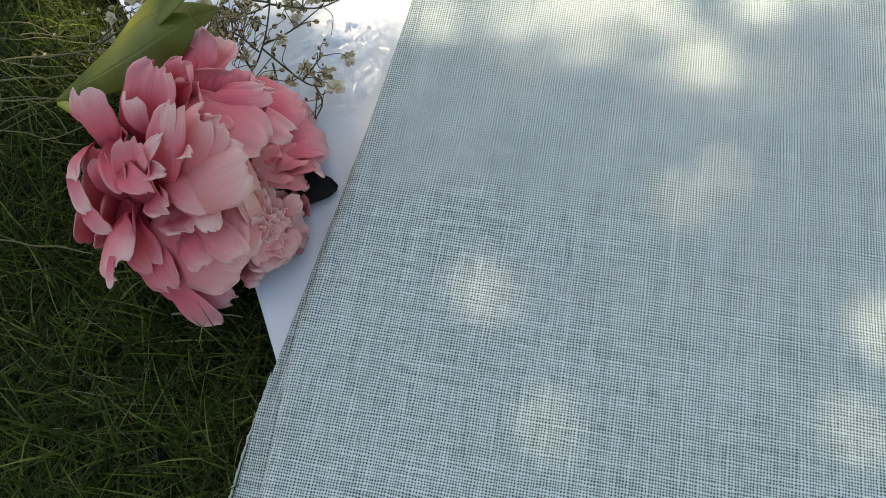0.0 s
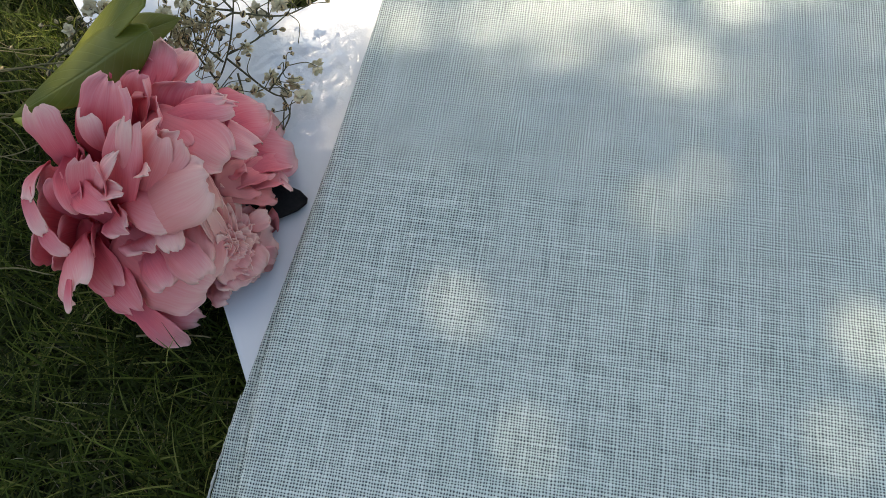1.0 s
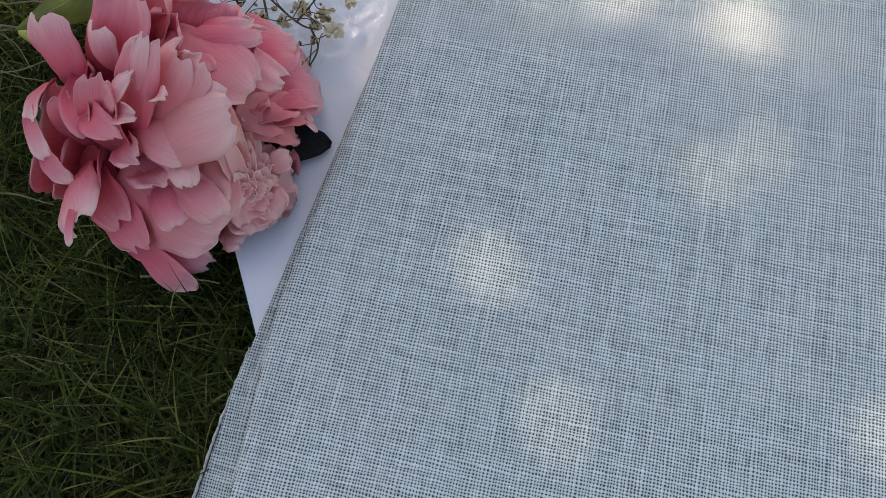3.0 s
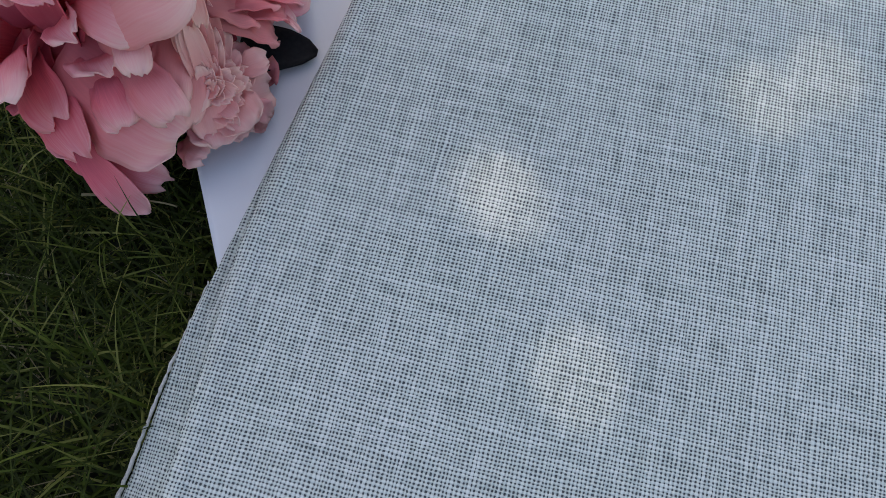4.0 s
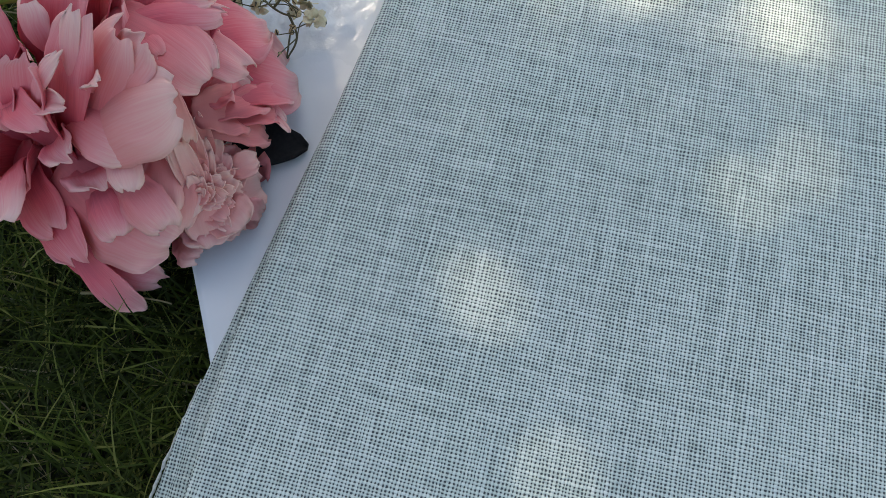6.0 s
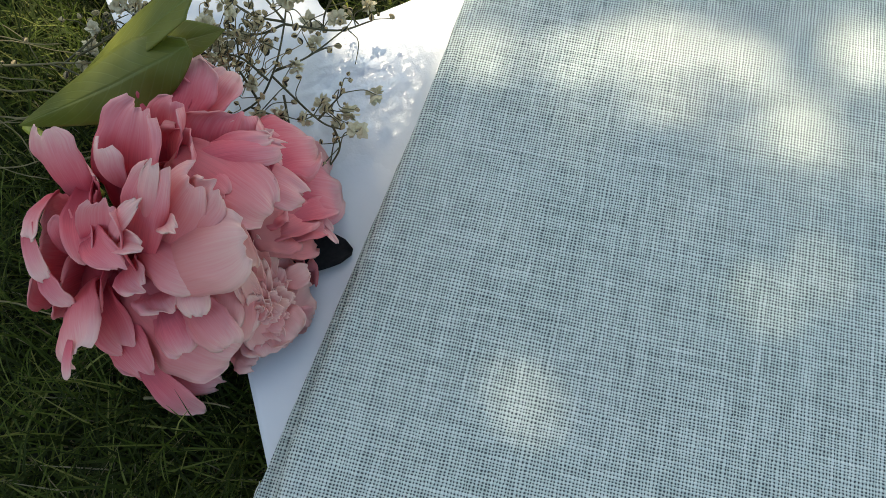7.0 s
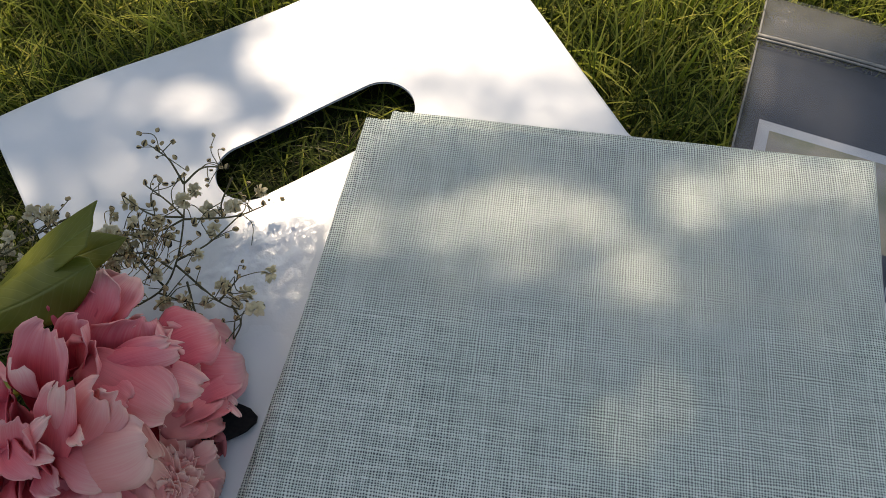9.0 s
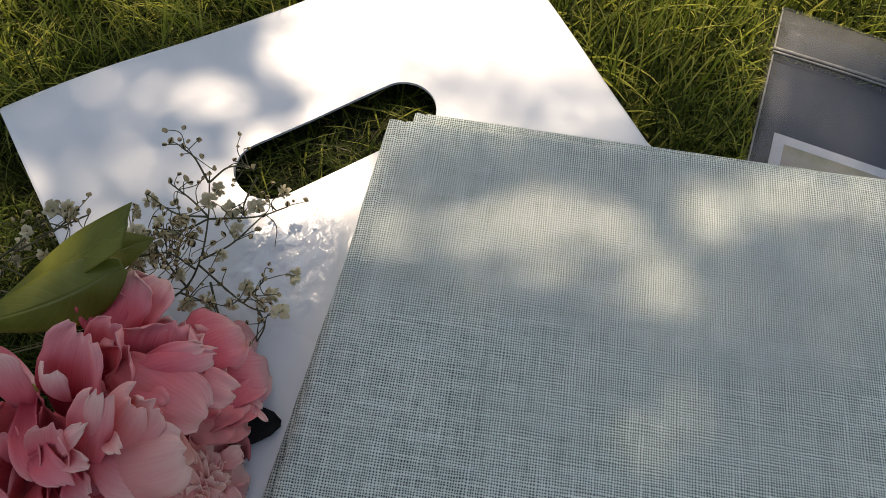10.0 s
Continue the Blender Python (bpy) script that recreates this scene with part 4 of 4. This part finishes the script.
MORE = {
    "h": [(-39, 92, 36), (-31, 98, 40), (-22, 100, 38)],
    "i": [(-39, 92, 36), (-45, 100, 42), (-49, 102, 45)],
    "j": [(-42, 59, 20), (-51, 61, 30), (-59, 54, 40)],
    "k": [(-46, 53, 15), (-51, 57, 28), (-58, 63, 40)],
    "l": [(-49, 51, 12), (-41, 48, 14), (-33, 46, 15)],
    "m": [(-35, 54, 19), (-30, 41, 12), (-24, 38, 10)],
    "n": [(-38, 78, 30), (-47, 72, 30), (-56, 69, 36)],
    "o": [(-21, 100, 30), (-27, 93, 20), (-29, 91, 10)],
}
LEFT = {
    "p": [(-66, 33, 20), (-85, 40, 16), (-130, 59, 10), (-153, 59, 6)],
    "q": [(-130, 60, 10), (-114, 70, 20), (-110, 75, 26)],
    "r": [(-122, 63, 14), (-103, 68, 25), (-95, 73, 30)],
    "s": [(-111, 68, 20), (-99, 71, 26), (-87, 76, 30)],
}


def bud_mesh():
    """A small ribbed calyx."""
    bm = bmesh.new()
    rings = ((0.0, 0.3), (0.25, 0.95), (0.55, 1.0), (0.85, 0.6), (1.0, 0.25))
    n = 8
    vs = [[bm.verts.new((r * math.cos(2 * math.pi * k / n) * (1 if k % 2 else 0.72), r * math.sin(2 * math.pi * k / n) * (1 if k % 2 else 0.72), h * 2.4)) for k in range(n)] for h, r in rings]
    for a, b in zip(vs, vs[1:]):
        for k in range(n):
            bm.faces.new((a[k], a[(k + 1) % n], b[(k + 1) % n], b[k])).material_index = 1 if k % 4 == 0 else 0
    bm.faces.new(vs[0][::-1])
    bm.faces.new(vs[-1])
    me = bpy.data.meshes.new("bud")
    bm.to_mesh(me)
    bm.free()
    me.materials.append(BUD)
    me.materials.append(BUD_RIB)
    return me


def floret_mesh(seed):
    """A loose pom of tiny petals."""
    rng = random.Random(seed)
    bm = bmesh.new()
    for i in range(30):
        d = Vector((rng.gauss(0, 1), rng.gauss(0, 1), rng.gauss(0.3, 1))).normalized()
        s = d.cross(Vector((rng.random(), 0.3, 0.5))).normalized()
        t = d.cross(s)
        r = rng.uniform(0.75, 1.15)
        p = [d * 0.15, d * 0.6 * r + s * 0.33, d * r + s * 0.16 + t * 0.15, d * r * 0.92 - s * 0.18, d * 0.6 * r - s * 0.33 - t * 0.1]
        bm.faces.new([bm.verts.new(q) for q in p])
    me = bpy.data.meshes.new("floret")
    bm.to_mesh(me)
    bm.free()
    me.materials.append(FLORET)
    return me


BUD_ME, FLORET_ME = bud_mesh(), [floret_mesh(i) for i in range(3)]
sprig_rng = random.Random(21)


def head(parent, p, kind, size):
    me = BUD_ME if kind == "bud" else sprig_rng.choice(FLORET_ME)
    ob = new(kind, me)
    ob.parent = parent
    ob.matrix_local = Matrix.Translation(p) @ Euler((sprig_rng.uniform(-1.3, 1.3), sprig_rng.uniform(-1.3, 1.3), sprig_rng.uniform(0, 6))).to_matrix().to_4x4() @ Matrix.Scale(size * (0.86 if kind == "bud" else 1.0), 4)


def sprig(label, groups, twigs, dense):
    """A spray: branches, fine side twigs, buds and florets at their ends."""
    ob = thing("dried_flower_sprig", label, "dried flower", (-0.045, 0.06, 0.0))
    for pts in groups:
        line = [Vector(p) / 1000 - ob.location for p in pts]
        v, f = tube(line, 0.00052, 0.0003, 6, 6)
        branch = mesh_ob("branch", v, f, SPRIG, ob)
        path = smooth_line(line, 8)
        head(branch, path[-1], "bud", 0.00135)
        for _ in range(twigs):
            a = path[sprig_rng.randrange(len(path) // 3, len(path))]
            d = Vector((sprig_rng.gauss(0, 1), sprig_rng.gauss(0, 1), sprig_rng.gauss(0.15, 0.6))).normalized()
            ln = sprig_rng.uniform(0.006, 0.016)
            end = a + d * ln
            end.z = max(end.z, 0.004)
            mid = (a + end) / 2 + Vector((sprig_rng.uniform(-1, 1), sprig_rng.uniform(-1, 1), 0.6)) * 0.0030
            v, f = tube([a, mid, end], 0.00024, 0.00018, 5, 5)
            twig = mesh_ob("twig", v, f, SPRIG, ob)
            r = sprig_rng.random()
            if r < 0.66:
                head(twig, end, "bud", sprig_rng.uniform(0.0009, 0.0016))
            elif r < 0.66 + dense:
                head(twig, end, "floret", sprig_rng.uniform(0.0026, 0.0044))
            if sprig_rng.random() < 0.6:
                head(twig, mid + Vector((0.001, 0.001, 0.001)), "bud", sprig_rng.uniform(0.0007, 0.0012))
    return ob


sprig("dried cream and brown gypsophila spray on the white bag", [*BRANCHES.values(), *MORE.values()], 6, 0.30)
sprig("dried gypsophila spray lying over grass and bag edge", LEFT.values(), 9, 0.22)
dense = thing("dried_flower_cluster", "dense cluster of dried brown gypsophila buds beside the leaves", "dried flower", (-0.057, 0.057, 0.0))
for i in range(110):
    a, b = sprig_rng.gauss(0, 1), sprig_rng.gauss(0, 1)
    p = Vector((0.002 + a * 0.0085 + b * 0.003, 0.003 + b * 0.010, 0.033 + sprig_rng.uniform(-0.012, 0.012)))
    root = Vector((p.x * 0.7 + sprig_rng.uniform(-0.006, 0.002), p.y * 0.7 + sprig_rng.uniform(-0.006, 0.003), max(0.004, p.z - 0.008)))
    v, f = tube([root, (root + p) / 2 + Vector((sprig_rng.uniform(-3, 3), sprig_rng.uniform(-3, 3), 2)) / 1000, p], 0.0002, 0.00016, 5, 5)
    twig = mesh_ob("twig", v, f, GOLD if i % 3 else SPRIG, dense)
    head(twig, p, "floret" if i % 9 == 0 else "bud", sprig_rng.uniform(0.0009, 0.0014) * (2.0 if i % 9 == 0 else 1))

# ---- dry stalks over the grass ----
STALKS = [((-0.185, 0.052, 0.006), (-0.140, 0.058, 0.012), (-0.098, 0.064, 0.016)), ((-0.190, 0.030, 0.004), (-0.150, 0.035, 0.008), (-0.112, 0.036, 0.010)),
          ((-0.180, 0.046, 0.002), (-0.130, 0.048, 0.008), (-0.085, 0.040, 0.012)), ((-0.190, -0.030, 0.000), (-0.140, -0.036, 0.004), (-0.100, -0.040, 0.006)),
          ((-0.060, -0.0635, 0.004), (-0.046, -0.0615, 0.005), (-0.030, -0.0620, 0.004)), ((-0.120, 0.020, 0.004), (-0.090, 0.030, 0.008), (-0.060, 0.034, 0.010))]
stalk_rng = random.Random(31)
for _ in range(16):
    x, y, a, ln = stalk_rng.uniform(-0.20, -0.12), stalk_rng.uniform(0.0, 0.085), stalk_rng.gauss(0.12, 0.25), stalk_rng.uniform(0.03, 0.07)
    z = stalk_rng.uniform(0.002, 0.012)
    STALKS.append(((x, y, z), (x + ln / 2, y + ln / 2 * math.sin(a) + stalk_rng.uniform(-0.002, 0.002), z + 0.004), (x + ln * math.cos(a), y + ln * math.sin(a), z + 0.002)))
STALKS = STALKS[:6] + [q for q in STALKS[6:] if not inside(BAG_POLY, np.array(q[2][0]), np.array(q[2][1]))]
for k, pts in enumerate(STALKS):
    v, f = tube(pts, 0.0005 if k < 6 else 0.0003, 0.0003 if k < 6 else 0.0002, 6, 8)
    v = [p + Vector((0, noise.noise(p * 60) * 0.002, noise.noise(p * 75) * 0.001)) for p in v]
    ob = mesh_ob("dry_stalk", v, f, STRAW, attrs={"along": [0.5] * len(v)})
    tagged(ob, "thin dry straw-coloured stalk lying over the grass", "stalk", "dry stalks on the lawn")

# ---- unseen tree overhead, added so that its leaves dapple the light ----
# openings in the added canopy, set by where each sun spot should land
GAPS = [(0.110, 0.101, 7), (0.137, 0.095, 7), (0.158, 0.069, 8), (0.108, 0.076, 5), (0.186, 0.108, 9), (0.212, 0.118, 8), (0.090, 0.094, 6), (0.235, 0.121, 6),
        (0.034, 0.083, 4.5), (0.072, 0.088, 5.5), (0.164, 0.010, 3.3), (0.148, 0.001, 2.8), (0.135, -0.006, 2.4), (0.069, -0.046, 5.4), (0.097, -0.099, 5.8),
        (0.222, -0.051, 7.5), (0.205, -0.087, 5.5), (0.266, 0.124, 8)]
BAG_GAPS = [(-0.048, 0.160, 8), (0.006, 0.205, 25), (-0.022, 0.196, 15), (0.060, 0.216, 25), (0.113, 0.219, 27), (0.009, 0.125, 4), (-0.044, 0.108, 7), (-0.030, 0.132, 10), (0.070, 0.260, 36)]
GRASS_GAPS = [(0.225, 0.255, 38), (0.28, 0.30, 60), (0.16, 0.31, 60), (-0.11, 0.25, 36), (-0.17, 0.23, 38), (-0.04, 0.29, 40), (-0.21, 0.29, 50), (0.05, 0.36, 70), (0.35, 0.32, 60), (-0.13, 0.34, 60), (-0.19, 0.17, 14), (-0.16, 0.18, 10), (-0.143, 0.086, 17), (-0.164, 0.094, 10), (-0.158, 0.058, 8), (-0.175, 0.105, 11)]


def shadow_foot(x, y, z):
    """Where the sunbeam through a point meets z = 0."""
    return x - SUN.x / SUN.z * z, y - SUN.y / SUN.z * z


gaps = [(*shadow_foot(x, y, 0.018), r / 1000) for x, y, r in GAPS] + [(x, y, r / 1000) for x, y, r in BAG_GAPS + GRASS_GAPS] + [(*shadow_foot(-0.085, 0.043, 0.048), 0.016)]
tree = thing("unseen_dapple_tree", "unseen leafy tree added over the lawn to dapple the sunlight", "tree", (-1.7, 2.3, -0.02))
v, f = tube([(-1.7, 2.3, -0.05), (-1.68, 2.28, 1.0), (-1.6, 2.3, 2.2), (-1.45, 2.35, 3.4)], 0.14, 0.05, 14, 8)
mesh_ob("trunk", [p - tree.location for p in v], f, BARK, tree, "rough brown bark")
for end in ((-0.75, 1.55, 2.52), (-0.45, 1.75, 2.62), (-1.0, 1.3, 2.45)):
    v, f = tube([(-1.62, 2.3, 2.0), (-1.2, 2.05, 2.40), end], 0.045, 0.010, 8, 8)
    mesh_ob("limb", [p - tree.location for p in v], f, BARK, tree)
rng = np.random.default_rng(12)
count = 92000
rows = int(math.sqrt(count))
count = rows * rows
cell = np.arange(count)
gx = -0.75 + 1.55 * (cell % rows + rng.random(count)) / rows
gy = -0.70 + 1.60 * (cell // rows + rng.random(count)) / rows
dist = rng.uniform(2.5, 2.95, count)
reach = np.array([0.62 + 0.22 * noise.noise((3 * math.cos(a), 3 * math.sin(a), 1.0)) for a in np.arctan2(gy, gx)])
keep = np.hypot(gx - 0.03, gy - 0.05) < reach
for cx, cy, r in gaps:
    small = r < 0.0075
    keep &= (np.hypot((gx - cx) * (0.75 if small else 1), (gy - cy) * (1.25 if small else 1)) > (r + 0.0042 if small else r + 0.0035)) | ((0.0145 < r < 0.030) & (rng.random(count) < 0.07))
# canopy thinned over the upper bag and far grass to brighten them
upper_bag = [turned(BAG_AT, BAG_TURN, *q) for q in ((-0.03, 0.03), (0.32, 0.03), (0.30, -0.16), (0.09, -0.13), (-0.03, -0.10))]
thin = inside(upper_bag, gx, gy) | (gy > 0.20 + 0.05 * np.sin(gx * 14))
keep &= ~(thin & (rng.random(count) < np.where(gy > 0.22, 0.86, 0.56)))
# smaller leaves above the upper cloth let more sun reach it
leaf_size = np.where((gx > -0.01) & (gx < 0.28), np.sqrt(1 - np.clip((gy + 0.08) / 0.13, 0.0, 1.0) * 0.68), 1.0)
gx, gy, dist, leaf_size = gx[keep], gy[keep], dist[keep], leaf_size[keep]
mid = np.stack([gx, gy, np.zeros_like(gx)], 1) + np.array(SUN)[None, :] * dist[:, None]
# the rest of the unseen crown, round the trunk, clumped and clear of the light over the lawn
clump = np.array([(-1.5, 2.35, 3.3)]) + rng.normal(0, 1, (90, 3)) * np.array([(0.55, 0.5, 0.42)])
more = clump[rng.integers(0, 90, 9000)] + rng.normal(0, 0.11, (9000, 3))
foot = more[:, :2] - np.array(SUN)[None, :2] / SUN.z * more[:, 2:]
more = more[(np.hypot(foot[:, 0], foot[:, 1] - 0.1) > 0.75) & (more[:, 2] > 2.0)]
mid = np.concatenate([mid, more])
gx = mid[:, 0]
n = np.array(SUN)[None, :] + rng.normal(0, 0.45, (len(gx), 3))
n /= np.linalg.norm(n, axis=1, keepdims=True)
ax = np.cross(n, rng.normal(0, 1, (len(gx), 3)))
ax /= np.linalg.norm(ax, axis=1, keepdims=True)
bx = np.cross(n, ax)
ln, wd = rng.uniform(0.009, 0.014, (len(gx), 1)), rng.uniform(0.006, 0.009, (len(gx), 1))
leaf_size = np.concatenate([leaf_size, np.ones(len(more))])[:, None]
ln, wd = ln * leaf_size, wd * leaf_size
ln[-len(more):] *= 4
wd[-len(more):] *= 3.5
quad = np.stack([mid - ax * ln, mid + bx * wd - n * 0.003, mid + ax * ln, mid - bx * wd - n * 0.003], 1)
verts = quad.reshape(-1, 3) - np.array(tree.location)[None, :]
faces = [t for i in range(len(gx)) for t in ((4 * i, 4 * i + 1, 4 * i + 2), (4 * i, 4 * i + 2, 4 * i + 3))]
mesh_ob("crown", verts, faces, CROWN_LEAF, tree, "many small green leaves with gaps placed to shape the sun spots", smooth=False)
